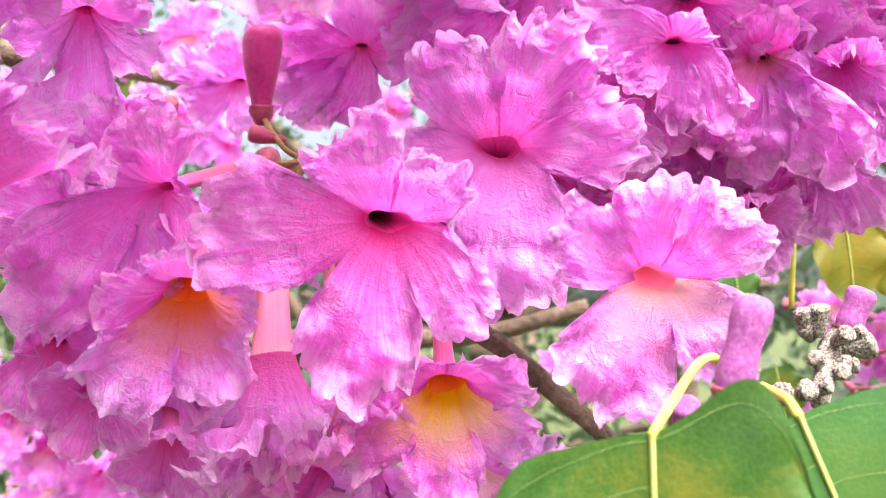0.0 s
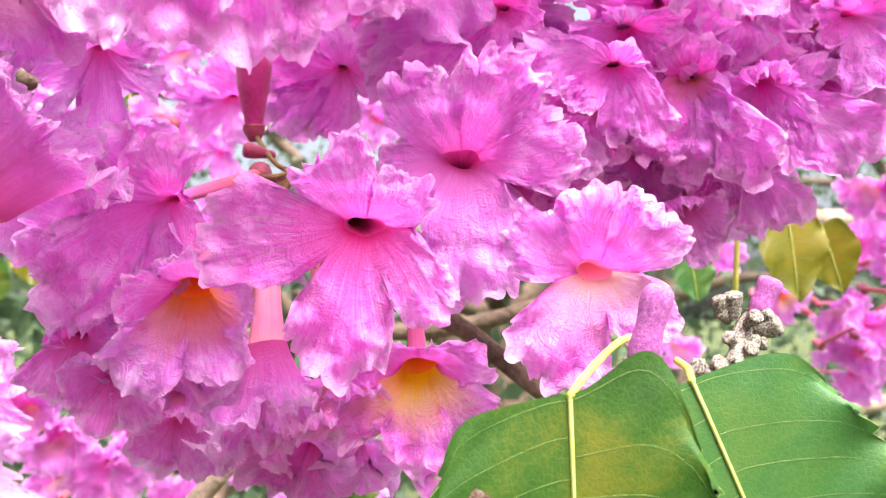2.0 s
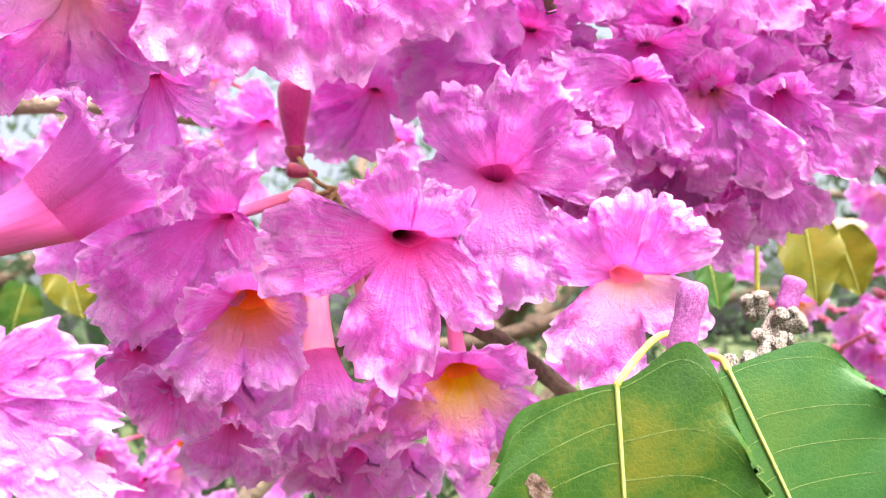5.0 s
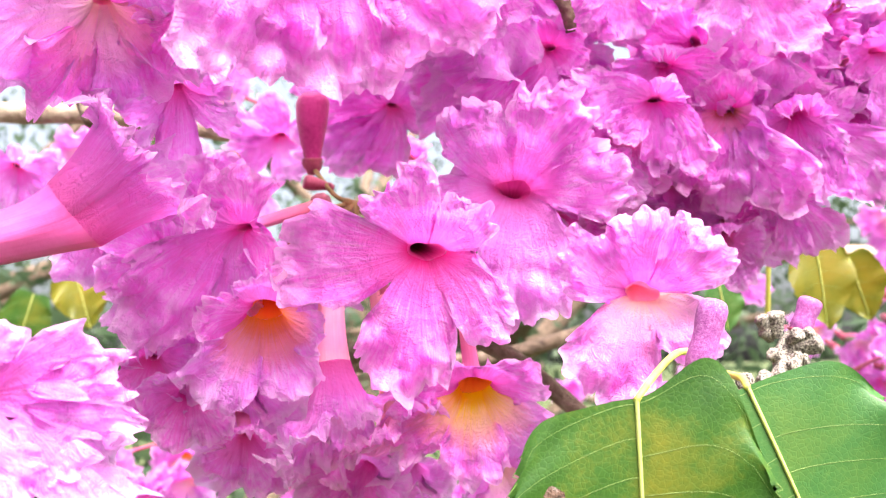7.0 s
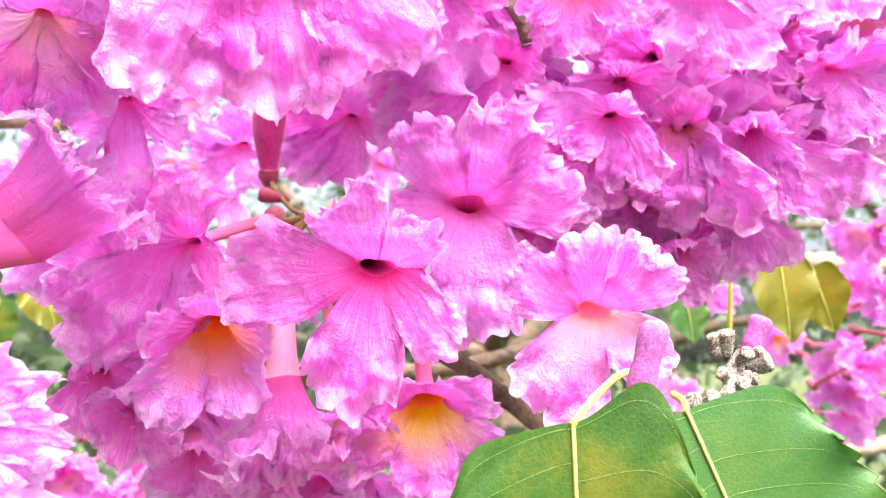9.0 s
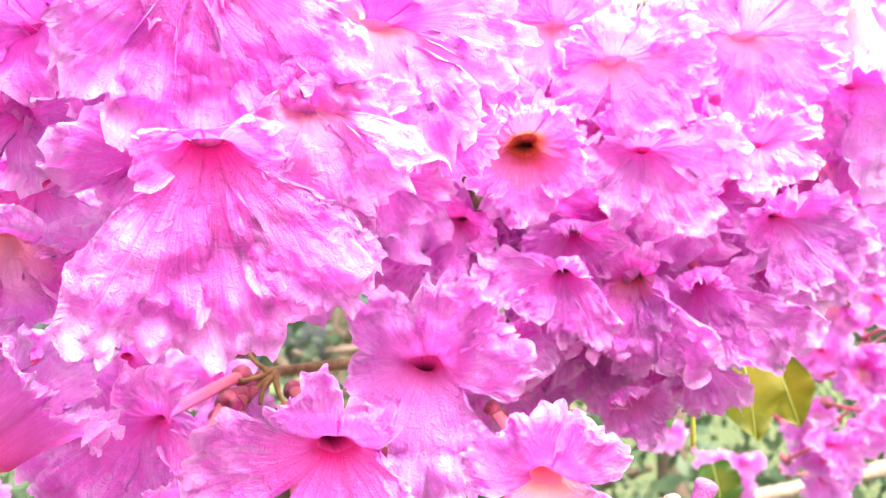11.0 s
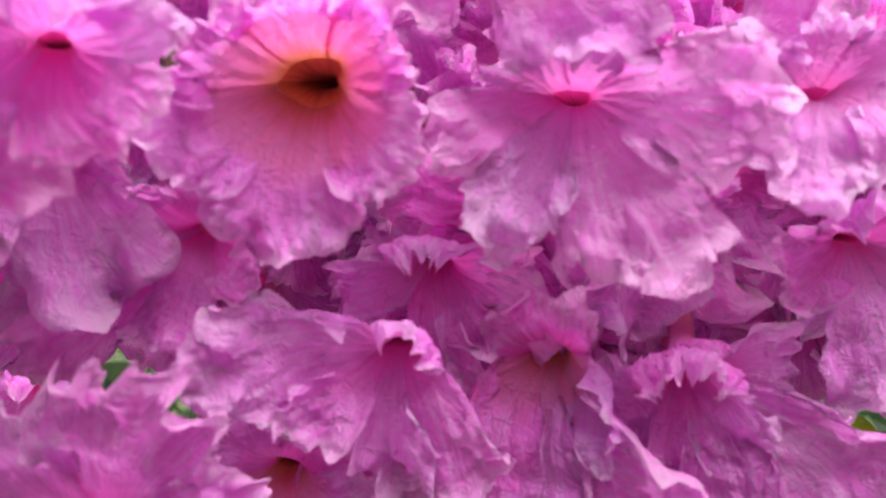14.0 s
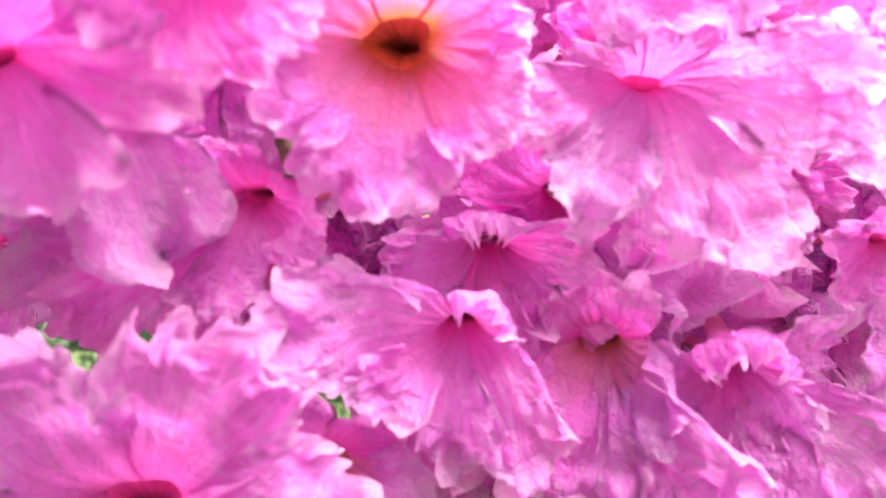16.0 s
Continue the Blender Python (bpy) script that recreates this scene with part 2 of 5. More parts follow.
SOIL = simple_material("ground_grass", [(0.3, (0.03, 0.045, 0.015)), (0.5, (0.06, 0.08, 0.025)), (0.7, (0.13, 0.11, 0.06))], 2.0, 0.95, 40, 1.0, 0.03)


def leaf_material(name, dark, green, yellow, patch):
    n = Nodes(name)
    uv = n.add("ShaderNodeUVMap").outputs[0]
    obj = n.add("ShaderNodeTexCoord").outputs["Object"]
    big = n.noise(obj, 42.0, 3.0, 0.55, 0.4)
    fine = n.noise(obj, 700.0, 4.0, 0.6)
    col = n.ramp(n.math("ADD", n.math("MULTIPLY", big, 0.8), n.math("MULTIPLY", fine, 0.2)), [(0.32, dark), (0.48, green), (0.48 + patch, yellow)])
    cell = n.add("ShaderNodeTexVoronoi", Scale=820.0)
    cell.feature = "DISTANCE_TO_EDGE"
    n.link(n.add("ShaderNodeVectorMath", Vector=obj).outputs[0], cell.inputs["Vector"])
    net = n.math("SUBTRACT", 1.0, n.math("MULTIPLY", cell.outputs["Distance"], 9.0), True)
    col = n.mix(n.math("MULTIPLY", net, 0.05), col, (0.30, 0.40, 0.10))
    nor = n.bump(n.math("ADD", n.math("MULTIPLY", net, -0.2), n.math("MULTIPLY", fine, 0.5)), 0.4, 0.0003)
    return n.finish(col, 0.45, nor, 0.28, col, 0.0, 0.4)


LEAF_GREEN = leaf_material("leaf_green", (0.014, 0.058, 0.006), (0.034, 0.098, 0.010), (0.15, 0.15, 0.012), 0.20)
LEAF_FRESH = leaf_material("leaf_fresh", (0.022, 0.085, 0.018), (0.038, 0.125, 0.025), (0.085, 0.16, 0.028), 0.24)
LEAF_YELLOW = leaf_material("leaf_yellow", (0.07, 0.08, 0.005), (0.15, 0.14, 0.006), (0.24, 0.17, 0.010), 0.20)
LEAF_DRY = simple_material("leaf_dry_spot", [(0.40, (0.03, 0.018, 0.012)), (0.5, (0.13, 0.07, 0.05)), (0.62, (0.22, 0.17, 0.15))], 300, 0.8, 1500, 0.8, 0.0005)
LEAF_FAR = simple_material("leaf_far", [(0.3, (0.02, 0.04, 0.02)), (0.5, (0.045, 0.075, 0.035)), (0.7, (0.11, 0.14, 0.07))], 6.0, 0.5, 40, 0.3, 0.002, 0.35)


# ---- building helpers ----
def grid_mesh(name, pts, uvs, wrap=False, cap=False):
    """A smooth mesh from rows of points (rows, columns, 3); wrap closes the columns, cap the last row."""
    pts = np.asarray(pts, float)
    rows, cols = pts.shape[:2]
    i, j = np.meshgrid(np.arange(rows - 1), np.arange(cols if wrap else cols - 1), indexing="ij")
    k = (j + 1) % cols
    quads = np.stack([i * cols + j, i * cols + k, (i + 1) * cols + k, (i + 1) * cols + j], -1).reshape(-1, 4)
    faces = quads.tolist()
    if cap:
        faces.append([(rows - 1) * cols + c for c in range(cols)])
        faces.append([c for c in reversed(range(cols))])
    me = bpy.data.meshes.new(name)
    me.from_pydata(pts.reshape(-1, 3).tolist(), [], faces)
    me.polygons.foreach_set("use_smooth", np.ones(len(faces), bool))
    layer = me.uv_layers.new(name="UVMap")
    flat = np.asarray(uvs, float).reshape(-1, 2)
    index = np.empty(len(me.loops), np.int32)
    me.loops.foreach_get("vertex_index", index)
    layer.data.foreach_set("uv", flat[index].ravel())
    me.update()
    return me


def part(name, mesh, material, parent, label=""):
    """One mesh object under a thing or under a part."""
    ob = new(name, mesh)
    if not mesh.materials:
        mesh.materials.append(material)
    ob.parent = parent
    return tagged(ob, label)


def smooth(x):
    x = np.clip(x, 0, 1)
    return x * x * (3 - 2 * x)


def wobble(rng, count, lowest=1.0, fall=1.0):
    """A smooth random function of one variable."""
    f = lowest * (1 + np.arange(count)) * rng.uniform(0.75, 1.25, count)
    a = rng.normal(0, 1, count) / (1 + np.arange(count)) ** fall
    p = rng.uniform(0, 6.28, count)
    return lambda x: sum(a[n] * np.sin(f[n] * x + p[n]) for n in range(count))


def rod_points(path, radii, sides=8):
    """Rings round a path; gives (rows, sides, 3)."""
    path = np.asarray(path, float)
    tan = np.gradient(path, axis=0)
    tan /= np.linalg.norm(tan, axis=1, keepdims=True) + 1e-12
    ref = np.array([0.31, 0.17, 0.93])
    a = np.cross(tan, ref)
    a /= np.linalg.norm(a, axis=1, keepdims=True) + 1e-12
    b = np.cross(tan, a)
    th = np.arange(sides) * 2 * np.pi / sides
    r = np.broadcast_to(np.asarray(radii, float), (len(path),))
    return path[:, None] + r[:, None, None] * (np.cos(th)[None, :, None] * a[:, None] + np.sin(th)[None, :, None] * b[:, None])


def bezier(points, count):
    """A smooth path through the points (Catmull-Rom)."""
    p = np.asarray(points, float)
    p = np.vstack([2 * p[0] - p[1], p, 2 * p[-1] - p[-2]])
    out = []
    for t in np.linspace(0, len(p) - 3 - 1e-6, count):
        n = int(t)
        f = t - n
        a, b, c, d = p[n:n + 4]
        out.append(0.5 * (2 * b + (c - a) * f + (2 * a - 5 * b + 4 * c - d) * f ** 2 + (3 * b - a - 3 * c + d) * f ** 3))
    return np.array(out)


def rod_mesh(name, points, radii, sides=8, count=14, bumps=0.0, seed=0):
    rng = np.random.default_rng(seed)
    path = bezier(points, count)
    r = np.interp(np.linspace(0, 1, count), np.linspace(0, 1, len(radii)), radii)
    pts = rod_points(path, r, sides)
    if bumps:
        pts += rng.normal(0, 1, pts.shape) * (bumps * r)[:, None, None]
    uv = np.stack(np.meshgrid(np.linspace(0, 1, sides), np.linspace(0, 1, count)), -1)
    return grid_mesh(name, pts, uv, True, True)


def turned_mesh(name, profile, sides=14, rough=0.0, seed=0, lean=(0, 0)):
    """A body of revolution about z from (radius, height) pairs, with uneven skin."""
    rng = np.random.default_rng(seed)
    prof = bezier([(r, h, 0) for r, h in profile], max(10, 3 * len(profile)))[:, :2]
    th = np.arange(sides) * 2 * np.pi / sides
    r = np.abs(prof[:, :1]) * (1 + rough * rng.normal(0, 1, (len(prof), sides)))
    top = prof[-1, 1]
    q = (prof[:, 1:] / top) ** 2
    pts = np.stack([r * np.cos(th) + lean[0] * q, r * np.sin(th) + lean[1] * q, np.repeat(prof[:, 1:], sides, 1)], -1)
    uv = np.stack(np.meshgrid(np.linspace(0, 1, sides), np.linspace(0, 1, len(prof))), -1)
    return grid_mesh(name, pts, uv, True, True)


def facing(at, toward, roll=0.0):
    """A pose at a place whose local z points along toward and whose local y is as upright as can be."""
    z = Vector(toward).normalized()
    x = Vector((0, 0, 1)).cross(z)
    x = x.normalized() if x.length > 1e-4 else Vector((1, 0, 0))
    y = z.cross(x)
    m = Matrix((x, y, z)).transposed().to_4x4()
    return Matrix.Translation(at) @ m @ Matrix.Rotation(radians(roll), 4, "Z")


# ---- flowers ----
def mouth_shape(shape, angle):
    """How far the uneven mouth of a flower reaches at an angle, about 1."""
    return 1 + 0.12 * np.sin(2 * angle + shape) + 0.09 * np.sin(3 * angle + 2.3 * shape) + 0.05 * np.sin(5 * angle + 4.1 * shape)


def hash_noise(x, y, key):
    """Smooth gradient noise over a plane, about -1 to 1; key picks another field."""
    xi, yi = np.floor(x).astype(np.int64), np.floor(y).astype(np.int64)
    fx, fy = x - xi, y - yi

    def corner(dx, dy):
        h = ((xi + dx) * 374761393 + (yi + dy) * 668265263 + key * 974634777) & 0xFFFFFFFF
        h = ((h ^ (h >> 13)) * 1274126177) & 0xFFFFFFFF
        turn = (h ^ (h >> 16)) / 4294967296.0 * 2 * np.pi
        return np.cos(turn) * (fx - dx) + np.sin(turn) * (fy - dy)

    ease = lambda f: f * f * f * (f * (f * 6 - 15) + 10)
    ex, ey = ease(fx), ease(fy)
    low = corner(0, 0) * (1 - ex) + corner(1, 0) * ex
    high = corner(0, 1) * (1 - ex) + corner(1, 1) * ex
    return 1.5 * (low * (1 - ey) + high * ey)


FUNNEL = (12.0, 58.0)      # degrees from straight ahead: the funnel's wall at its narrow end and at its lip


def funnel_size(rim, turns):
    """The narrow end's radius across and up, the wall's length, how far out and ahead the wall goes, and the mean radius of the mouth, in millimetres."""
    mean = 0.5 * (rim[0] + rim[1])
    wall = max(10.0, 1.25 * mean)
    turn = np.radians(np.linspace(*turns, 40))
    out, ahead = wall * np.sin(turn).mean(), wall * np.cos(turn).mean()
    wide = max(rim[0] - out, 0.45 * rim[0], 2.4)
    high = max(rim[1] - out, 0.22 * rim[1], 1.2)
    return wide, high, wall, out, ahead, 0.5 * (wide + high) + out


def petal_mesh(seed, rim, arc, angle, length, spread, tip, ruffle=1.0, fine=1.0, size=(38, 24), shape=0, turns=FUNNEL):
    """One lobe of a trumpet flower with its share of the funnel, in millimetres. rim: the mouth's radius across and up; arc: the stretch of the mouth, in degrees,
    that it grows from; angle: where it points; length; spread: half its opening; tip: degrees from straight ahead at its tip."""
    rng = np.random.default_rng(seed)
    nu, nv = size
    wide, high, wall, _, ahead, mouth = funnel_size(rim, turns)
    spread = 0.88 * spread if length > 14 else spread
    length = max(8.0, length - max(0.0, mouth - 0.5 * (rim[0] + rim[1])))
    u = np.linspace(-1, 1, nu)[None, :]
    s = np.linspace(0, 1, nv)[:, None] ** 0.8
    k = seed % 9973
    a0, a1 = radians(arc[0]), radians(arc[1])
    foot = a0 + (a1 - a0) * (0.5 + 0.53 * u)
    rimline = u * radians(spread) * (length + mouth)
    flat = np.zeros_like(rimline)

    def edge(wave, off):
        return hash_noise(rimline / wave + 17.3, flat + off, k)

    # the outline: a broad rounded lobe, deeply and finely scalloped
    whole = 0.15 + 0.80 * np.clip(1 - np.abs(u) ** 2.8, 0, 1) ** 0.6 + 0.10 * edge(16.0, 0.5)
    scallop = 5.6 * (np.abs(edge(8.0, 1.5)) - 0.25) + 2.6 * (np.abs(edge(3.6, 5.5)) - 0.25) + 0.8 * fine * edge(1.6, 9.5)
    lobe = np.maximum(length * whole + scallop * min(1.0, length / 22), 0.6)
    arcmm = s * (wall + lobe)
    past = np.clip((arcmm - wall) / lobe, 0, 1)
    free = smooth(past * 2.2)
    far = np.clip((arcmm - wall) / length, 0, 1.2)

    # the profile from the narrow end over the lip to the tip
    steps = np.linspace(0, wall + 1.5 * length + 8, 160)
    over = np.clip((steps - wall) / (0.55 * length), 0, 1)
    turn = np.where(steps < wall, turns[0] + (turns[1] - turns[0]) * (steps / wall) ** 1.5, turns[1] + (tip - turns[1]) * smooth(over))
    turn = np.radians(turn)
    gap = steps[1] - steps[0]
    out = np.concatenate([[0], np.cumsum(np.sin(turn))[:-1]]) * gap
    fwd = np.concatenate([[0], np.cumsum(np.cos(turn))[:-1]]) * gap
    o, f, tilt = (np.interp(arcmm, steps, v) for v in (out, fwd, turn))
    fan = smooth(past * 1.25)
    ray = foot * (1 - fan) + (radians(angle) + u * radians(spread)) * fan
    fx, fy = (mouth + arcmm - wall) * np.cos(ray), (mouth + arcmm - wall) * np.sin(ray)

    def field(wave, off):
        """Smooth unevenness over the sheet of the lobe, with waves of that many millimetres."""
        return hash_noise(fx / wave + 31.7 * off, fy / wave + 11.3 * off, k + int(off))

    # radial folds that run out of the throat and open into frills
    folds = hash_noise(u * radians(spread) * 5.2 + 3.0, arcmm / 26.0, k + 71)
    lift = ruffle * free * (3.0 * field(16.0, 3.0) + 6.2 * past ** 1.4 * field(8.5, 7.0)) * min(1.0, length / 18)
    lift = lift + ruffle * past ** 3 * (4.4 * field(5.6, 11.0) + 1.9 * past ** 2 * field(2.6, 13.0))
    lift = lift + free * (1.2 * past * folds + fine * (0.26 + 1.05 * past ** 2.2) * (2.0 * np.abs(field(4.6, 1.0)) + 1.2 * np.abs(field(2.3, 2.0)) + 0.4 * field(1.4, 4.0)))
    lift = lift + math.tan(radians(rng.uniform(-15, 15))) * u * radians(spread) * length * 0.6 * far ** 1.5
    lift = lift + rng.uniform(-0.22, 0.14) * length * far ** 1.5 * u ** 2 + rng.uniform(-1.2, 1.2) * free
    lift = lift + ruffle * np.clip((past - 0.70) / 0.30, 0, 1) ** 1.5 * far * length * 0.09 * wobble(rng, 4, 3.5, 0.5)(u)
    lift = lift + 0.35 * smooth(arcmm / wall) * hash_noise(foot * 5.0, arcmm / 9.0, k + 5)
    side = length * ruffle * 0.04 * far ** 2 * wobble(rng, 4, 6.0)(u * 1.3 + past)
    r = o - np.cos(tilt) * lift
    z = f - ahead + np.sin(tilt) * lift
    lip = mouth_shape(shape, foot)
    x = lip * wide * np.cos(foot) + r * np.cos(ray) - side * np.sin(ray)
    y = lip * high * np.sin(foot) + r * np.sin(ray) + side * np.cos(ray)
    pts = np.stack([x, y, z + 0 * x], -1) * 0.001
    along = np.where(arcmm < wall, 0.3 * arcmm / wall, 0.3 + 0.7 * past)
    uv = np.stack([(u * 0.5 + 0.5) + 0 * s + seed % 7, along], -1)
    return grid_mesh("petal", pts, uv)


def tube_meshes(seed, rim, length, sag, narrow, foot, shape, flat, size=(28, 18)):
    """The tube behind the mouth: its outside, and its lining a little further in. sag: how far its far end lies off the axis (x, y); narrow: how fast it closes."""
    sides, rows = size
    rng = np.random.default_rng(seed)
    t = 1 - np.linspace(1, 0, rows)[:, None] ** 1.6
    th = np.arange(sides)[None, :] * 2 * np.pi / sides
    close = 0.17 * t ** narrow + 0.25 * t ** (narrow * 3.6) + 0.58 * t ** (narrow * 8)
    lip = 1 + (mouth_shape(shape, th) - 1) * t ** 3
    folds = 1 + (0.05 * np.sin(5 * th + rng.uniform(0, 6)) + 0.03 * wobble(rng, 3, 3.0)(th)) * (1 - t) * t * 4
    back = (1 - t) ** 1.25
    out = []
    for inset in (0.0, 0.5):
        inset = inset * np.minimum(1, (1 - t) * 8)
        rx = (foot + (rim[0] * lip - foot) * close) * folds - inset
        ry = (flat * foot + (rim[1] * lip - flat * foot) * close) * folds - inset
        pts = np.stack([rx * np.cos(th) + sag[0] * back, ry * np.sin(th) + sag[1] * back, -length * (1 - t) + 0 * th], -1) * 0.001
        uv = np.stack([th / 6.283 + 0 * t, t + 0 * th], -1)
        out.append(grid_mesh("tube", pts, uv, True))
    return out


ROLL = np.random.default_rng(11)
COUNT = [100]


LOOK = {
    "pink": "pink trumpet flower with crinkled ruffled petals in the cluster",
    "lilac": "pale lilac pink trumpet flower with crumpled frilly petals",
    "lilac_orange": "pale lilac pink trumpet flower with a dull orange throat",
    "lined": "large pink trumpet flower with dark lines into its throat",
    "yellow": "pink trumpet flower with a yellow streaked throat, facing down",
    "amber": "pink ruffled trumpet flower with a deep amber orange throat",
    "orange": "pink trumpet flower with an orange brown throat",
    "peach": "pale pink trumpet flower with a soft peach throat",
}


def flower(at, toward, lobes, rim=(11, 10), throat="pink", tube=38, sag=(0, -10), narrow=1.6, foot=2.2, bend=(0, 96), ruffle=1.0, hood=False,
           label="", outside="pink", upper="pink", size=(72, 42), calyx=True, name="trumpet_flower", fine=1.0, flat=0.45):
    """A pink trumpet flower at a place, looking toward a direction. lobes: (angle, length in mm, half spread[, tip bend]) each."""
    COUNT[0] += 17
    seed = COUNT[0]
    thing = new(name)
    thing.empty_display_size = 0.01
    turns = (0.3 * bend[0], bend[0]) if bend[0] else FUNNEL
    wide, high, _, _, ahead, _ = funnel_size(rim, turns)
    lobes = sorted(lobes, key=lambda l: l[0] % 360)
    ang = [l[0] % 360 for l in lobes]
    for n, lobe in enumerate(lobes):
        before = (ang[n] - ang[n - 1]) % 360 if len(ang) > 1 else 360
        after = (ang[(n + 1) % len(ang)] - ang[n]) % 360
        arc = (ang[n] - before / 2, ang[n] + after / 2)
        low = 180 < ang[n] < 360
        over = hood and 30 < ang[n] < 150
        tip = lobe[3] if len(lobe) > 3 else bend[1] + ((seed + 7 * n) * 37 % 64 - 34)
        if over:
            tip = -12
        me = petal_mesh(seed + n, rim, arc, ang[n], min(lobe[1], 19) if over else lobe[1], lobe[2], tip, ruffle, fine, size, seed, turns)
        part("petal", me, PETAL[throat if low else upper], thing)
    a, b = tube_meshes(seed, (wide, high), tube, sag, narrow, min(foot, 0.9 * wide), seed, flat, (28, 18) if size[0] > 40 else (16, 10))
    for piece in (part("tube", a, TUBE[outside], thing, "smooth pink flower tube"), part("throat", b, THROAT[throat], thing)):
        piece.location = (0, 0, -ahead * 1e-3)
    if calyx:
        me = turned_mesh("calyx", [(0.9e-3, -9e-3), (1.9e-3, -7e-3), (2.6e-3, -3e-3), (foot * 1.15e-3, 2e-3), (foot * 1.22e-3, 3e-3)], 10, 0.05, seed)
        c = part("calyx", me, CALYX, thing, "reddish brown calyx")
        c.location = (sag[0] * 1e-3, sag[1] * 1e-3, -(tube + ahead) * 1e-3)
        c.rotation_euler = (-sag[1] / tube * 1.2, sag[0] / tube * 1.2, 0)
    thing.matrix_world = facing(at, toward)
    return tagged(thing, label or LOOK[throat], "flower", "blossoms on the branch")


def closed_bud(at, toward, length, radius, material, label, name="flower_bud", seed=1, foot=True, waist=0.45, cup=0.18, rough=0.012):
    """A club-shaped closed bud that stands on a small calyx; sizes in millimetres."""
    thing = new(name)
    l, r = length * 1e-3, radius * 1e-3
    me = turned_mesh("petals", [(r * waist, 0), (r * (waist + 0.15), l * 0.2), (r * 0.86, l * 0.5), (r * 0.98, l * 0.78), (r * 0.90, l * 0.91), (r * 0.60, l * 0.98), (r * 0.08, l * 1.0)], 24, rough, seed, (r * 0.2, 0))
    part("petals", me, material, thing)
    if foot:
        me = turned_mesh("calyx", [(r * 0.25, -l * cup), (r * 0.45, -l * cup * 0.67), (r * (waist + 0.15), -l * 0.02), (r * (waist + 0.16), l * 0.05)], 12, 0.05, seed + 3)
        part("calyx", me, CALYX, thing, "reddish brown calyx")
    thing.matrix_world = facing(at, toward)
    return tagged(thing, label, "bud")


def stick(name, points, radii, material, label, category, sides=8, count=14, bumps=0.0, seed=0):
    ob = new(name, rod_mesh(name, points, radii, sides, count, bumps, seed))
    ob.data.materials.append(material)
    return tagged(ob, label, category)


def leaf(at, down, normal, length, half, ears, material, label, fold=0.12, wave=1.0, seed=1, veins=8, spot=None, size=(56, 90), name="leaf", curl=0.1):
    """A heart-shaped toothed leaf in millimetres: at its stalk's end, its midrib along down. ears: how far the two halves rise past the stalk."""
    rng = np.random.default_rng(seed)
    nu, nv = size
    w1, w2 = wobble(rng, 3, 3.0), wobble(rng, 3, 4.0)

    def surface(u, v):
        wide = np.where(v < 0.3, 0.86 + 0.14 * smooth(v / 0.3), 1 - np.clip((v - 0.3) / 0.7, 0, 1) ** 1.9)
        saw = 1 + 0.075 * ((v * 13.5 + 0.2 * np.sin(9 * v)) % 1.0 - 0.5) * np.abs(u) ** 6 * (v > 0.04)
        ear = np.where(u < 0, ears[0], ears[1])
        a = np.abs(u)
        x = half * u * wide * saw * (1 - 0.12 * a * (1 - v) ** 3)
        y = length * v + (1 - v) ** 2.2 * (-ear * np.sin(np.pi * np.clip(a / 0.97, 0, 1) ** 1.5) + 0.13 * length * a ** 6)
        z = fold * half * a * (0.6 + 0.4 * v) + wave * (0.035 * half * w1(v * 3) * a + 0.05 * half * w2(v * 4 + u) * a ** 2) - curl * length * v ** 2
        return np.stack([x + 0 * v, -y + 0 * u, z + 0 * u], -1) * 1e-3

    thing = new(name)
    u, v = np.linspace(-1, 1, nu)[None, :], np.linspace(0, 1, nv)[:, None]
    blade = part("blade", grid_mesh("blade", surface(u, v), np.stack([u + 0 * v, v + 0 * u], -1)), material, thing)
    if veins:
        t = np.linspace(0, 0.98, 16)
        mid = surface(0 * t, t) + np.array([0, 0, 2.5e-4])
        part("midrib", grid_mesh("midrib", rod_points(mid, np.linspace(0.50e-3, 0.2e-3, 16), 6), np.zeros((16, 6, 2)), True), VEIN, thing, "pale yellow midrib")
        for k in range(veins):
            for sgn in (-1, 1):
                v0 = 0.015 + 0.80 * (k / veins) ** 1.1 + (0.045 * (k > 0) if sgn > 0 else 0)
                q = np.linspace(0, 0.93, 12)
                vv = np.clip(v0 + (0.16 + 0.03 * np.sin(k)) * q ** 1.25 - (0.10 * (1 - k / veins)) * q, 0, 1)
                line = surface(sgn * q, vv) + np.array([0, 0, 0.5e-4])
                part("vein", grid_mesh("vein", rod_points(line, np.linspace(0.060e-3, 0.025e-3, 12), 5), np.zeros((12, 5, 2)), True), VEIN_SIDE, thing)
    if veins > 6:
        for sgn in (-1, 1):
            q = np.linspace(0.0, 0.97, 120)
            line = surface(sgn * np.ones(120), q) + np.array([0, 0, 1.0e-4])
            part("margin", grid_mesh("margin", rod_points(line, np.full(120, 0.09e-3), 5), np.zeros((120, 5, 2)), True), VEIN_SIDE, thing, "thin pale leaf margin")
    if spot:
        uu, vv, su, sv = spot
        a, b = np.linspace(-1, 1, 9)[None, :], np.linspace(-1, 1, 9)[:, None]
        rad = np.sqrt(np.maximum(0.05, 1 - b ** 2)) * (1 + 0.15 * np.sin(9 * b))
        patch = surface(uu + su * a * rad + 0.9 * su * b, vv + sv * b + 0 * a) + np.array([0, 0, 2.2e-4])
        part("dry_spot", grid_mesh("dry_spot", patch, np.zeros((9, 9, 2))), LEAF_DRY, thing, "withered brown and grey spot")
    y = -Vector(down).normalized()
    z = Vector(normal)
    z = (z - y * z.dot(y)).normalized()
    m = Matrix((y.cross(z), y, z)).transposed().to_4x4()
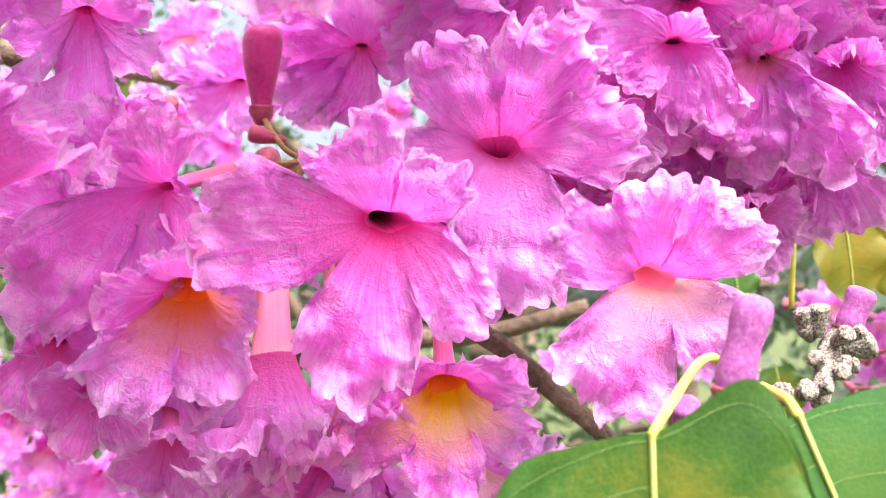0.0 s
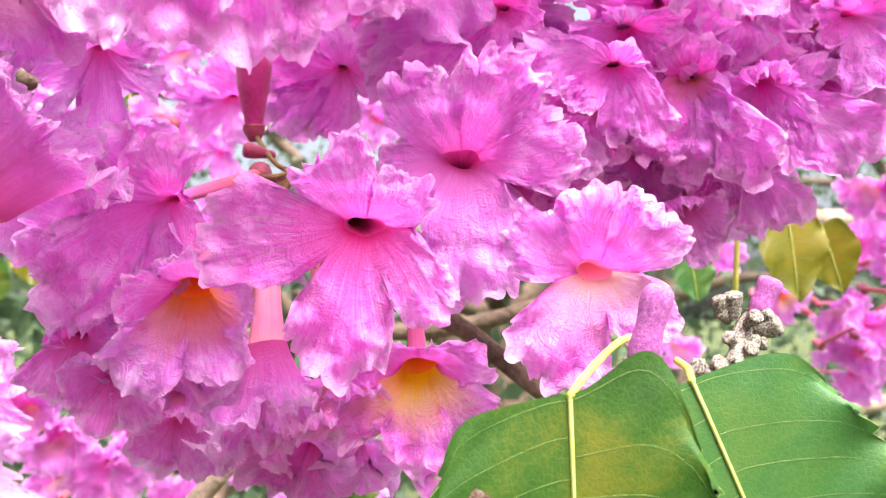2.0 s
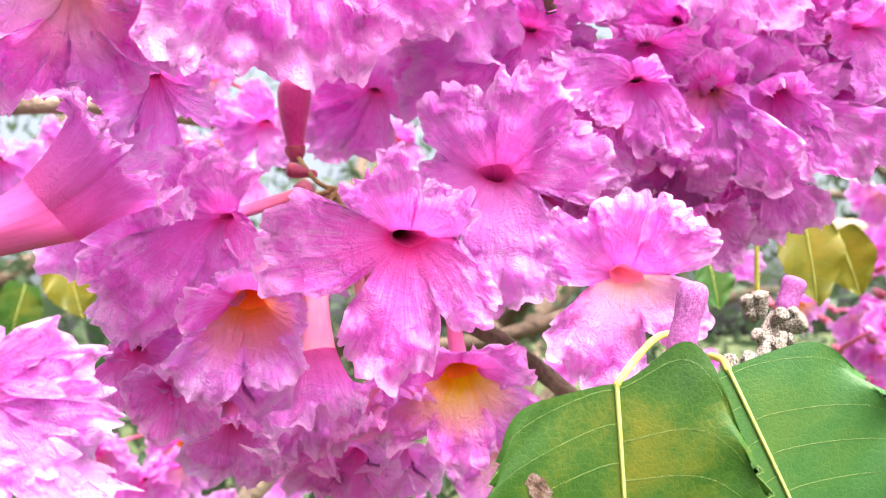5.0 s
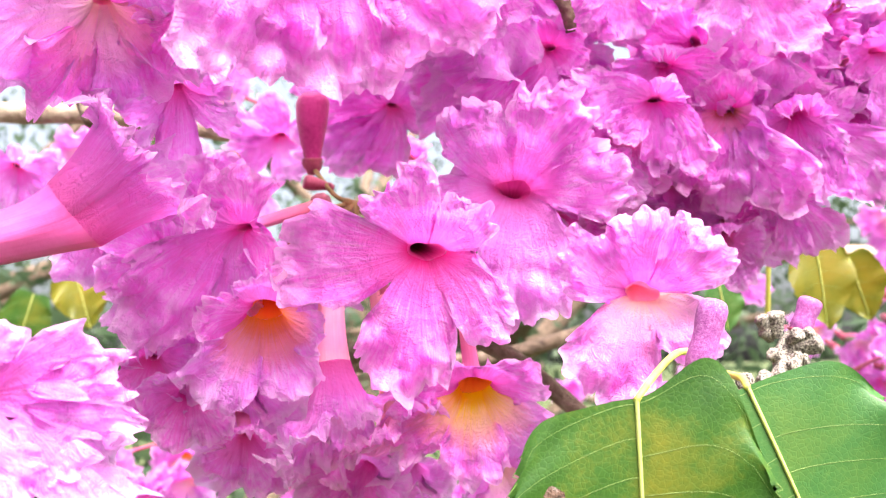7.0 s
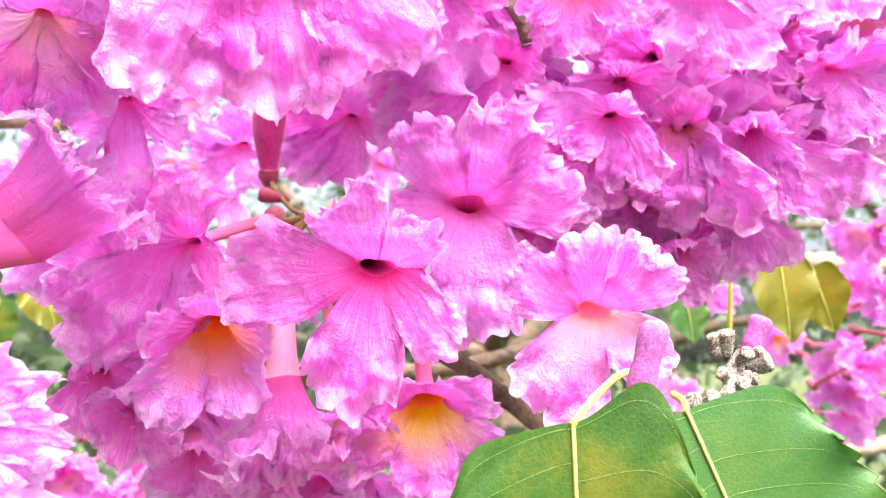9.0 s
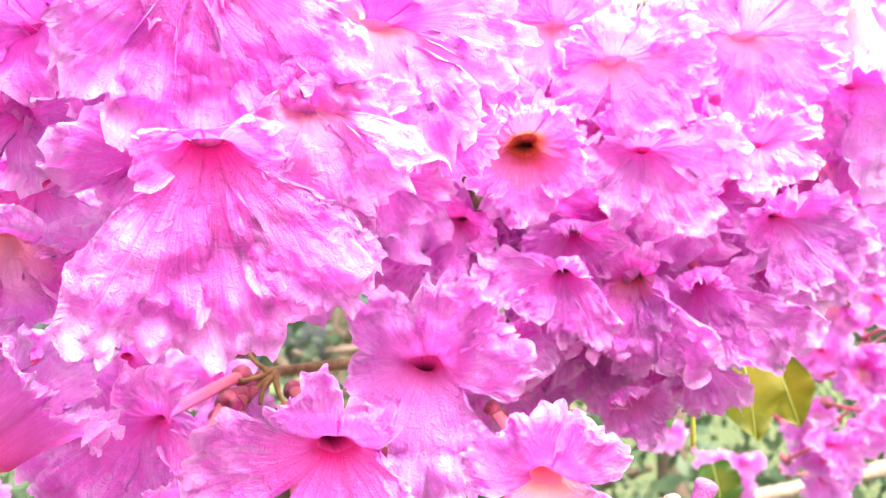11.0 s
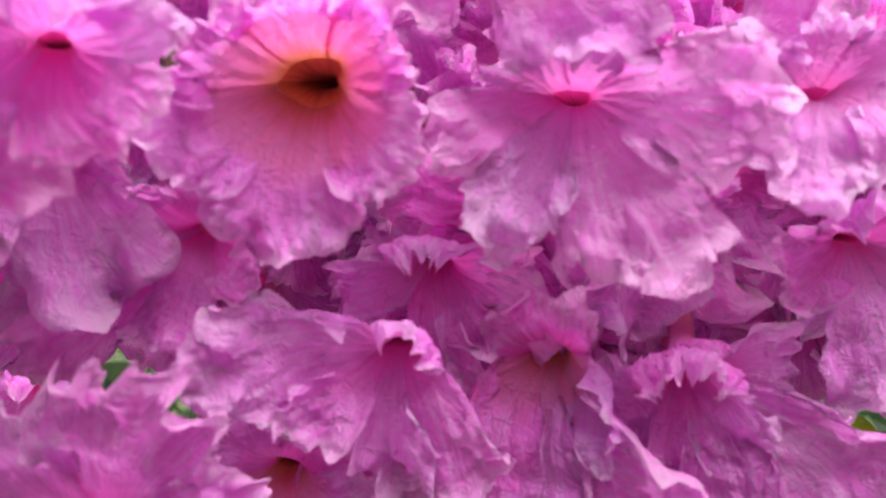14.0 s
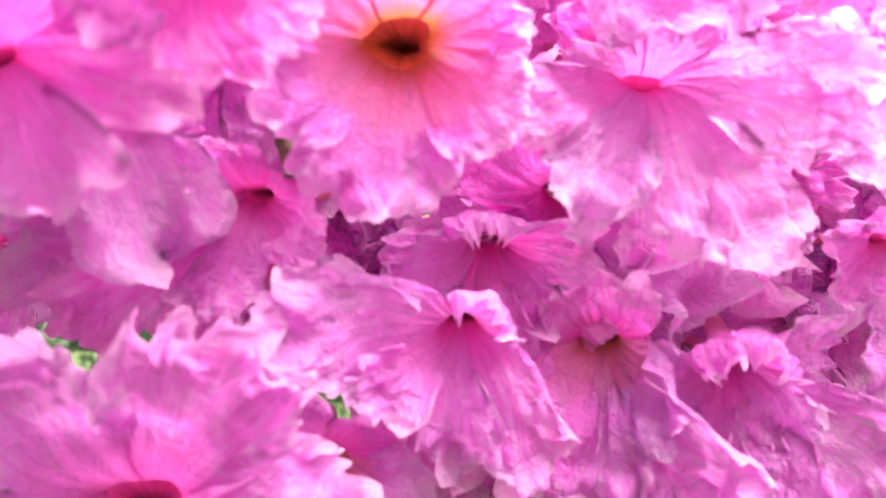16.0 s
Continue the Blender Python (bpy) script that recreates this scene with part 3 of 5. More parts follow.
    thing.matrix_world = Matrix.Translation(at) @ m
    return tagged(thing, label, "leaf")


# ---- the blossoms ----

# in the middle of the cluster, round the twig
flower((0.0115, 0.232, 1.6462), (-0.03, -1, -0.09), [(5, 24, 40), (62, 25, 44, 66), (120, 20, 42, 68), (205, 13, 40, 70), (275, 32, 40, 84)], rim=(13.5, 11.5), throat="pink", sag=(-4, -19), tube=32)
flower((-0.0131, 0.205, 1.6237), (0.12, -0.98, -0.15), [(52, 10, 40, 50), (114, 18, 44, 60), (184, 30, 40, 84), (257, 34, 36, 80), (308, 21, 28, 70)], rim=(11, 10), throat="lined", sag=(-13, 7), tube=54, foot=2.8, flat=0.8)
flower((-0.0684, 0.215, 1.6324), (-0.16, -0.97, -0.21), [(75, 14.6, 59), (132, 23.6, 48), (220, 38.3, 42), (278, 20.7, 38), (314, 16.2, 35)], rim=(5.5, 5), throat="pink", sag=(11, 4), tube=39, foot=3.0, flat=0.9, narrow=0.8)
flower((-0.0576, 0.205, 1.606), (0.17, -0.92, -0.35), [(83, 6, 46, 45), (175, 7, 49), (232, 18, 46), (290, 15, 42), (345, 6, 40, 50)], rim=(11, 10), throat="amber", sag=(12, 16))
flower((-0.0407, 0.228, 1.5846), (0.17, -0.2, -0.96), [(19, 12, 44), (95, 12, 44), (165, 18, 42), (240, 24, 40), (300, 22, 40)], rim=(9, 8.5), throat="peach", sag=(3, 3), tube=32, foot=3.6, flat=0.9, narrow=0.45, outside="salmon", bend=(30, 80))
flower((-0.0229, 0.242, 1.5779), (0.3, -0.17, -0.94), [(49, 10, 44), (120, 12, 44), (190, 16, 42), (265, 22, 40), (325, 20, 40)], rim=(8.5, 8), throat="peach", sag=(4, 3), tube=32, foot=3.4, flat=0.9, narrow=0.45, outside="salmon", bend=(30, 80))
flower((-0.0014, 0.235, 1.5843), (0.02, -0.95, -0.3), [(25, 11, 40, 80), (155, 8, 40, 60), (208, 20, 40), (270, 18, 42, 60), (325, 15, 38)], rim=(12, 10), throat="yellow", sag=(-3, 20), tube=34)
flower((0.0456, 0.213, 1.6127), (-0.09, -0.99, -0.05), [(40, 17, 46, 76), (95, 14, 47, 70), (155, 18, 46, 72), (245, 26, 42, 84), (312, 15, 44, 80)], rim=(11, 10), throat="peach", sag=(-16, 16))
flower((0.081, 0.25, 1.672), (-0.21, -0.93, -0.31), [(97, 9.0, 60), (245, 24.5, 30), (267, 29.0, 38), (305, 34.6, 38), (308, 17.1, 37, 60)], rim=(4, 3.5), throat="orange", sag=(0, -7))
flower((0.0514, 0.258, 1.6684), (-0.42, -0.76, -0.49), [(75, 17.7, 54), (152, 11.5, 45), (212, 11.1, 42), (280, 20.7, 45), (347, 13.6, 51)], rim=(3.5, 3), throat="orange", sag=(8, -7), hood=True)

# the row above, passed close by the second bloom
flower((0.0241, 0.243, 1.692), (-0.09, -0.94, -0.33), [(149, 12.8, 40, 60), (192, 42, 35), (216, 30.7, 24), (247, 18.9, 38), (342, 7.6, 60)], rim=(4, 3.5), throat="pink", sag=(10, -7))
flower((0.0615, 0.25, 1.687), (-0.1, -0.92, -0.39), [(91, 7.4, 60), (192, 16.5, 37), (287, 18.7, 23, 70), (307, 23.6, 37), (353, 17.8, 47)], rim=(2.5, 2.5), throat="pink", sag=(0, -7), hood=True)
flower((0.0568, 0.24, 1.6732), (-0.08, -0.94, -0.32), [(47, 7.9, 60), (175, 30.6, 37, 70), (217, 18.4, 40, 70), (273, 22.1, 31), (300, 25.5, 23)], rim=(2.5, 2.5), throat="pink", sag=(0, -7), hood=True)
flower((0.0458, 0.222, 1.7112), (0.03, -0.94, -0.34), [(38, 7, 44, 45), (95, 7, 46, 40), (150, 9, 44, 50), (205, 12, 42, 70), (262, 14, 44, 80), (322, 8, 42, 70)], rim=(12, 11.5), throat="orange", upper="orange", sag=(10, -5), tube=30)
flower((0.0838, 0.236, 1.7134), (-0.15, -0.98, -0.15), [(60, 16, 46, 50), (130, 10, 40, 40), (205, 17, 38, 60), (248, 24, 34, 72), (296, 30, 36, 82), (350, 26, 42, 80)], rim=(7, 6), throat="lilac", upper="lilac", sag=(0, -7), hood=True)
flower((0.0751, 0.228, 1.7412), (-0.08, -0.98, -0.18), [(32, 20, 40, 60), (95, 17, 50, 50), (165, 12, 40, 60), (218, 18, 40), (297, 26, 40, 80), (348, 23, 38)], rim=(9, 8), throat="peach", sag=(-6, -8), upper="lilac")
flower((0.059, 0.24, 1.7582), (-0.02, -0.97, -0.23), [(8, 10, 50), (84, 23, 43, 60), (137, 18, 46, 60), (230, 30, 42), (285, 18, 38)], rim=(9, 8), throat="peach", sag=(2, -6))
flower((0.032, 0.226, 1.7441), (0.07, -0.95, -0.29), [(23, 13.7, 47), (83, 13.8, 47), (166, 10.8, 38), (244, 15.0, 38), (301, 18.2, 38)], rim=(3, 3), throat="orange", sag=(0, -7), hood=True)
flower((0.1205, 0.237, 1.7506), (-0.14, -0.97, -0.2), [(11, 23, 40), (80, 18, 44, 60), (134, 18, 38, 60), (216, 12, 47), (270, 22, 38), (321, 26, 38)], rim=(9, 8), throat="peach", sag=(-8, -7), upper="lilac")
flower((0.1207, 0.233, 1.715), (-0.05, -0.99, 0.11), [(8, 19.1, 30), (103, 13.1, 60), (216, 16.1, 55), (268, 20.7, 38), (312, 19.7, 37)], rim=(2.5, 2.5), throat="lilac", upper="lilac", sag=(-3, -7), hood=True)
flower((0.159, 0.25, 1.7378), (-0.16, -0.98, 0.1), [(14, 13.5, 38), (61, 12.8, 35), (136, 8.5, 60), (245, 15.3, 45), (273, 42, 26)], rim=(3, 3), throat="lilac", upper="lilac", sag=(-6, -7), hood=True)
flower((0.1315, 0.25, 1.691), (0.02, -0.96, -0.27), [(23, 20.7, 40), (104, 16.9, 58), (198, 14.6, 57), (276, 28.9, 38), (311, 32.6, 38), (343, 28.0, 40)], rim=(2.5, 2.5), throat="pink", sag=(-3, -7), hood=True)
flower((0.1061, 0.255, 1.6701), (0.01, -0.96, -0.29), [(11, 15.7, 48), (107, 11.3, 60), (236, 16.1, 59), (287, 26.8, 38), (320, 37.5, 42)], rim=(3, 3), throat="pink", sag=(-2, -7), hood=True)
flower((0.0918, 0.262, 1.6531), (-0.04, -0.97, -0.25), [(58, 11.5, 60), (197, 17.4, 60), (247, 17.3, 38), (304, 21.1, 38)], rim=(2.5, 2.5), throat="pink", sag=(-2, -7), hood=True)
flower((0.0372, 0.25, 1.653), (0.03, -0.98, -0.2), [(39, 9.0, 35, 60), (138, 7.4, 56), (209, 9.0, 40), (258, 8.3, 42), (338, 13.4, 47)], rim=(4, 3), throat="orange", sag=(0, -7))
flower((0.1029, 0.25, 1.6692), (-0.13, -0.86, -0.5), [(53, 13.6, 56), (118, 16.9, 44), (186, 8.5, 38), (275, 20.5, 40), (309, 15.9, 46)], rim=(2.5, 2.5), throat="pink", sag=(0, -7), hood=True)
flower((0.1007, 0.262, 1.6459), (-0.12, -0.86, -0.5), [(41, 13.5, 60), (141, 15.5, 60), (226, 15.4, 46), (279, 18.7, 32), (316, 22.7, 40)], rim=(2.5, 2.5), throat="pink", sag=(0, -7), hood=True)
flower((0.0815, 0.265, 1.6324), (-0.25, -0.85, -0.47), [(89, 12.2, 47), (141, 10.0, 50), (242, 12.5, 49), (290, 16.0, 38), (358, 7.4, 52)], rim=(2.5, 2.5), throat="pink", sag=(0, -7), hood=True)

# nearer blooms that hang beside the camera's way
flower((0.0068, 0.154, 1.7289), (0.32, -0.92, -0.23), [(7, 29.5, 42), (80, 17.3, 59), (187, 14.4, 35, 60), (245, 22, 31, 60), (272, 33, 31, 75), (292, 36, 38), (317, 27, 40)], rim=(8, 7), throat="peach", sag=(0, -8), tube=28, calyx=False)
flower((-0.0085, 0.132, 1.7032), (0.33, -0.91, -0.25), [(86, 12.3, 38), (225, 18.0, 38), (280, 28.7, 38), (316, 25.6, 42), (357, 22.4, 40)], rim=(3, 2), throat="peach", sag=(0, -8), tube=26, calyx=False)
flower((0.0221, 0.195, 1.7102), (0.26, -0.88, -0.40), [(29, 14.6, 37), (84, 11.0, 54), (194, 9.6, 60), (289, 11.9, 38), (330, 9.7, 33)], rim=(2.5, 2.5), throat="pink", sag=(0, -7), hood=True, tube=18, calyx=False)
flower((-0.0319, 0.122, 1.7323), (0.25, -0.79, -0.55), [(19, 8.4, 38, 125), (179, 7.4, 38, 125), (231, 30.6, 40), (266, 40.2, 35, 82), (291, 39.8, 38, 82), (316, 42, 40, 78)], rim=(9.6, 5.6), throat="lined", sag=(0, 6), tube=28, calyx=False)
flower((-0.0285, 0.125, 1.691), (0.24, -0.79, -0.56), [(22, 7.9, 38, 125), (179, 7.4, 38, 125), (245, 41.7, 38), (273, 42, 40), (313, 42.0, 33)], rim=(9.6, 5.6), throat="lined", sag=(0, 6), tube=28, calyx=False)
flower((-0.0381, 0.113, 1.7608), (0.25, -0.71, -0.66), [(101, 12.8, 60), (223, 26.5, 52), (258, 42, 40, 68), (285, 42, 40, 66), (311, 42, 35, 70)], rim=(3.5, 3.5), throat="pink", sag=(0, -6), tube=26, calyx=False)
flower((-0.0885, 0.165, 1.6782), (0.28, -0.73, -0.63), [(91, 12.1, 60), (208, 34.7, 47), (234, 30.5, 40), (284, 27.2, 40), (326, 22.4, 38)], rim=(3.5, 3), throat="peach", sag=(0, -6), tube=26, calyx=False)
flower((-0.0664, 0.168, 1.6753), (-0.22, -0.67, -0.7), [(83, 7.4, 60), (183, 14.1, 54), (245, 8.4, 52), (339, 7.7, 60)], rim=(3.5, 3), throat="pink", sag=(6, 8), outside="red")
flower((-0.089, 0.115, 1.5895), (0.74, -0.67, 0.02), [(24, 17.9, 40), (103, 11.9, 60), (291, 19.3, 60), (322, 30.7, 40), (358, 24.0, 35)], rim=(4.5, 4), throat="pink", sag=(0, -12))
flower((-0.0869, 0.18, 1.6416), (0.77, 0.09, 0.63), [(3, 16, 40, 60), (89, 10, 48, 70), (164, 18, 44, 75), (235, 12, 44, 70), (300, 12, 44, 60)], rim=(13, 13), throat="pink", sag=(-10, 14), tube=36, foot=6.0, flat=1.0, narrow=0.5, outside="bright", bend=(24, 60))

# blooms behind and around
flower((-0.0295, 0.3, 1.6882), (0.09, -0.89, -0.45), [(1, 15.5, 60), (86, 22.6, 56), (171, 28.7, 42), (214, 30.9, 32), (253, 24.2, 49)], rim=(3.5, 3), throat="pink", sag=(0, -7), size=(48, 30))
flower((-0.085, 0.37, 1.6948), (0.11, -0.9, -0.42), [(2, 21.0, 59), (112, 20.4, 50), (154, 28.2, 32), (205, 21.2, 47), (295, 19.0, 52)], rim=(3.5, 3), throat="pink", sag=(0, -7), size=(48, 30))
flower((-0.0844, 0.215, 1.671), (0.29, -0.73, -0.62), [(48, 13.4, 48), (121, 13.7, 49), (196, 15.7, 50), (272, 34.2, 24), (334, 20.3, 26)], rim=(2.5, 2.5), throat="pink", sag=(0, -7), size=(48, 30))
flower((-0.1175, 0.255, 1.651), (0.22, -0.94, -0.26), [(9, 10.7, 40), (70, 11.1, 40), (130, 13.2, 50), (221, 15.5, 59), (310, 13.7, 49)], rim=(4, 3.5), throat="peach", sag=(0, -12), size=(48, 30))
flower((-0.0949, 0.235, 1.6261), (0.27, -0.94, -0.19), [(44, 13.4, 60), (131, 17.1, 51), (200, 17.0, 40), (251, 24.0, 33), (299, 26.1, 50)], rim=(3, 3), throat="pink", sag=(6, 8), size=(48, 30))
flower((-0.0865, 0.245, 1.652), (0.14, -0.97, -0.18), [(16, 10.3, 60), (130, 11.5, 58), (193, 13.3, 50), (282, 12.0, 60)], rim=(3, 3), throat="pink", sag=(6, 8), size=(48, 30))
flower((-0.0848, 0.23, 1.5863), (0.15, -0.94, -0.31), [(99, 11.5, 60), (185, 13.0, 49), (248, 14.5, 40), (307, 15.7, 37), (360, 14.7, 50)], rim=(3, 3), throat="pink", sag=(3, -7), hood=True, size=(48, 30))
flower((-0.098, 0.235, 1.5955), (0.19, -0.95, -0.26), [(89, 16.1, 53), (146, 14.2, 48), (236, 18.6, 48), (292, 20.1, 37), (347, 19.2, 52)], rim=(3, 3), throat="pink", sag=(3, -7), hood=True, size=(48, 30))
flower((-0.0006, 0.27, 1.6895), (0.01, -0.83, -0.56), [(17, 15.8, 49), (102, 13.5, 54), (180, 17.0, 47), (244, 13.8, 44), (315, 12.7, 44)], rim=(3, 3), throat="pink", sag=(0, -7), hood=True, size=(48, 30))
flower((-0.0698, 0.24, 1.5705), (0.26, -0.88, -0.41), [(54, 14.1, 41), (121, 11.5, 55), (220, 10.2, 55), (288, 12.6, 46), (358, 11.8, 41)], rim=(3.5, 3), throat="pink", sag=(0, -7), hood=True, size=(48, 30))

# blooms that hang on long tubes beside the cluster
flower((0.17, 0.268, 1.7532), (0.09, -0.03, -1), [(72, 7.4, 60), (183, 42, 60), (266, 7.4, 52), (340, 42, 55)], rim=(12, 11.5), throat="peach", sag=(-2, 3), tube=28, flat=1.0, foot=4.2, narrow=0.55, outside="salmon", bend=(30, 85))
flower((0.1928, 0.272, 1.7584), (0.14, -0.04, -0.99), [(72, 7.4, 60), (184, 41.0, 60), (267, 7.4, 50), (336, 25.7, 55)], rim=(12, 11.5), throat="peach", sag=(-3, 3), tube=28, flat=1.0, foot=4.2, narrow=0.55, outside="salmon", bend=(30, 85))
flower((0.2138, 0.27, 1.7922), (0.74, -0.36, -0.57), [(4, 42, 32), (41, 23.7, 60), (319, 7.4, 60)], rim=(9, 8.5), throat="peach", sag=(2, 3), tube=28, flat=1.0, foot=4.2, narrow=0.55, outside="pink", bend=(30, 85))


# ---- more blooms of the same tree, behind the nearest ones ----
KINDS = []
for _k, _throat in enumerate(("pink", "pink", "peach", "pink", "orange", "yellow", "pink", "peach")):
    _lobes = [(_a + ROLL.uniform(-14, 14), ROLL.uniform(17, 24), ROLL.uniform(42, 60), ROLL.uniform(60, 118)) for _a in (35, 108, 180, 252, 325)]
    KINDS.append(flower((0.02 * _k, 0.9, 1.3), (0, -1, 0), _lobes, rim=(ROLL.uniform(3, 4.5), ROLL.uniform(2.5, 4)), throat=_throat,
                        sag=(ROLL.uniform(-12, 12), ROLL.uniform(-14, -6)), size=(32, 20), ruffle=1.1, hood=_k % 3 != 2))
USED = set()


def bloom(kind, at, toward, roll, scale=1.0):
    """Another bloom of one of the kinds; the first of each kind is the one that was built."""
    m = facing(at, toward, roll) @ Matrix.Scale(scale, 4)
    if kind not in USED:
        USED.add(kind)
        KINDS[kind].matrix_world = m
        return KINDS[kind]
    return copy_thing(KINDS[kind], m)


bloom(1, (0.0328, 0.282, 1.7035), (0.31, -1, -0.31), 24, 0.92)
bloom(4, (0.0424, 0.292, 1.6911), (-0.12, -1, -0.41), -36, 0.86)
bloom(3, (0.0711, 0.282, 1.6914), (0.47, -1, 0.05), -6, 1.06)
bloom(1, (0.0689, 0.297, 1.6676), (-0.01, -1, -0.16), -9, 0.87)
bloom(4, (0.0843, 0.297, 1.657), (-0.23, -1, 0.04), 4, 0.87)
bloom(6, (0.1036, 0.297, 1.6675), (0.37, -1, -0.58), 14, 1.07)
bloom(6, (0.1162, 0.292, 1.6908), (-0.48, -1, -0.13), 29, 0.85)
bloom(0, (0.1295, 0.292, 1.6803), (-0.06, -1, -0.61), 0, 0.93)
bloom(0, (0.1082, 0.302, 1.6454), (0.30, -1, -0.58), -5, 0.93)
bloom(1, (0.0743, 0.292, 1.644), (0.01, -1, -0.32), 23, 0.91)
bloom(3, (0.0489, 0.282, 1.6426), (0.43, -1, -0.72), -39, 1.06)
bloom(6, (0.0319, 0.277, 1.6418), (0.45, -1, -0.42), -11, 1.08)
bloom(2, (-0.0444, 0.302, 1.7091), (-0.26, -1, -0.10), 4, 1.02)
bloom(4, (-0.0191, 0.302, 1.7127), (-0.04, -1, -0.59), 14, 1.01)
bloom(1, (-0.1305, 0.36, 1.712), (0.19, -1, -0.20), -32, 0.94)
bloom(3, (-0.0528, 0.36, 1.6966), (0.35, -1, -0.42), 17, 0.99)
bloom(1, (-0.0645, 0.33, 1.7209), (0.46, -1, -0.50), -2, 0.95)
bloom(6, (-0.1039, 0.262, 1.6179), (-0.34, -1, -0.42), 25, 0.87)
bloom(2, (-0.0905, 0.257, 1.595), (0.33, -1, -0.67), 28, 0.98)
bloom(3, (-0.0768, 0.262, 1.5919), (-0.30, -1, -0.48), -40, 1.08)
bloom(3, (-0.0724, 0.282, 1.5701), (-0.16, -1, -0.05), 28, 0.95)
bloom(4, (-0.0542, 0.282, 1.5638), (0.24, -1, -0.32), 7, 1.02)
bloom(3, (-0.038, 0.272, 1.559), (-0.49, -1, -0.76), 15, 0.89)
bloom(3, (-0.0248, 0.282, 1.5591), (-0.30, -1, -0.75), -23, 0.90)
bloom(2, (0.0097, 0.302, 1.5547), (0.39, -1, -0.47), 8, 0.94)
bloom(3, (-0.0386, 0.2, 1.753), (0.18, -1, -0.05), -7, 1.09)
bloom(2, (-0.0249, 0.2, 1.7251), (0.21, -1, -0.48), -10, 1.06)
bloom(6, (-0.0422, 0.18, 1.7291), (0.37, -1, -0.32), -22, 1.03)
bloom(4, (-0.014, 0.2, 1.7004), (-0.18, -1, -0.33), 2, 0.86)
bloom(6, (0.0033, 0.232, 1.7056), (0.49, -1, -0.09), -25, 1.09)
bloom(0, (0.0163, 0.252, 1.7178), (-0.06, -1, -0.55), -17, 0.86)
bloom(4, (0.0147, 0.262, 1.688), (-0.25, -1, 0.02), -39, 0.89)
bloom(6, (0.0084, 0.262, 1.7412), (-0.25, -1, -0.74), 15, 0.90)
bloom(0, (0.0096, 0.2, 1.7519), (0.00, -1, -0.28), 14, 0.96)
bloom(1, (0.0104, 0.252, 1.785), (-0.01, -1, 0.08), -19, 0.90)
bloom(2, (0.036, 0.272, 1.7835), (-0.25, -1, -0.62), 18, 0.93)
bloom(4, (0.0835, 0.262, 1.7259), (0.44, -1, -0.45), -33, 0.89)
bloom(1, (0.1099, 0.267, 1.726), (-0.44, -1, -0.60), -40, 0.95)
bloom(6, (0.0989, 0.257, 1.6966), (0.48, -1, 0.05), 8, 0.91)
bloom(3, (0.0833, 0.272, 1.6762), (0.42, -1, -0.70), 8, 1.06)
bloom(1, (0.0712, 0.282, 1.6526), (0.28, -1, -0.49), -9, 1.01)
bloom(3, (0.0129, 0.272, 1.646), (-0.11, -1, 0.10), -2, 0.94)
bloom(0, (0.095, 0.287, 1.6425), (-0.08, -1, -0.45), 30, 0.94)
bloom(3, (0.1293, 0.282, 1.6785), (-0.22, -1, -0.58), -36, 0.87)
bloom(7, (0.1505, 0.272, 1.7134), (-0.06, -1, -0.78), 3, 0.89)
bloom(3, (0.1603, 0.277, 1.6958), (-0.37, -1, -0.45), 33, 1.09)
bloom(1, (0.1134, 0.262, 1.7049), (0.43, -1, -0.15), -35, 0.92)
bloom(7, (0.1424, 0.272, 1.7312), (-0.25, -1, 0.05), -2, 1.09)
bloom(3, (0.076, 0.262, 1.6971), (0.02, -1, -0.63), -35, 0.95)
bloom(6, (0.0289, 0.272, 1.8073), (0.21, -1, -0.62), 19, 0.93)
bloom(0, (0.0057, 0.232, 1.797), (-0.11, -1, -0.15), -6, 1.05)
bloom(1, (-0.0129, 0.2, 1.7887), (-0.06, -1, -0.74), -14, 0.94)
bloom(3, (-0.0386, 0.19, 1.7767), (0.00, -1, -0.27), 35, 1.00)
bloom(3, (-0.0611, 0.17, 1.7818), (0.30, -1, -0.55), 5, 0.93)
bloom(0, (0.0086, 0.3, 1.8293), (-0.00, -1, 0.11), 30, 0.88)
bloom(6, (-0.0063, 0.252, 1.7081), (0.33, -1, -0.79), -21, 0.86)
bloom(0, (-0.1795, 0.32, 1.673), (0.47, -1, -0.45), -24, 0.99)
bloom(1, (0.108, 0.36, 1.8542), (-0.22, -1, -0.10), 5, 1.10)
bloom(5, (0.1477, 0.38, 1.8503), (-0.42, -1, -0.03), 7, 1.02)
bloom(7, (0.1759, 0.36, 1.8548), (0.15, -1, -0.55), -1, 0.93)
bloom(0, (0.2091, 0.34, 1.8503), (-0.43, -1, -0.24), 1, 0.90)
bloom(4, (0.2114, 0.4, 1.8516), (0.40, -1, -0.24), -20, 0.91)
bloom(2, (0.0907, 0.33, 1.856), (0.50, -1, 0.05), 15, 1.05)
bloom(7, (0.2387, 0.36, 1.8496), (0.08, -1, -0.24), -14, 0.87)
bloom(5, (0.1686, 0.4, 1.8944), (0.02, -1, -0.30), 15, 1.03)
bloom(4, (0.2651, 0.55, 1.7163), (-0.29, -1, 0.14), -34, 0.92)
bloom(7, (0.2601, 0.55, 1.6768), (-0.43, -1, -0.50), -20, 0.99)
bloom(5, (0.3038, 0.55, 1.7048), (-0.21, -1, -0.56), -37, 0.89)
bloom(4, (0.3074, 0.55, 1.6618), (0.46, -1, 0.07), 23, 0.96)
bloom(2, (0.2764, 0.55, 1.6373), (-0.15, -1, -0.30), -35, 0.95)
bloom(0, (0.268, 0.55, 1.5984), (0.24, -1, 0.05), 18, 0.97)
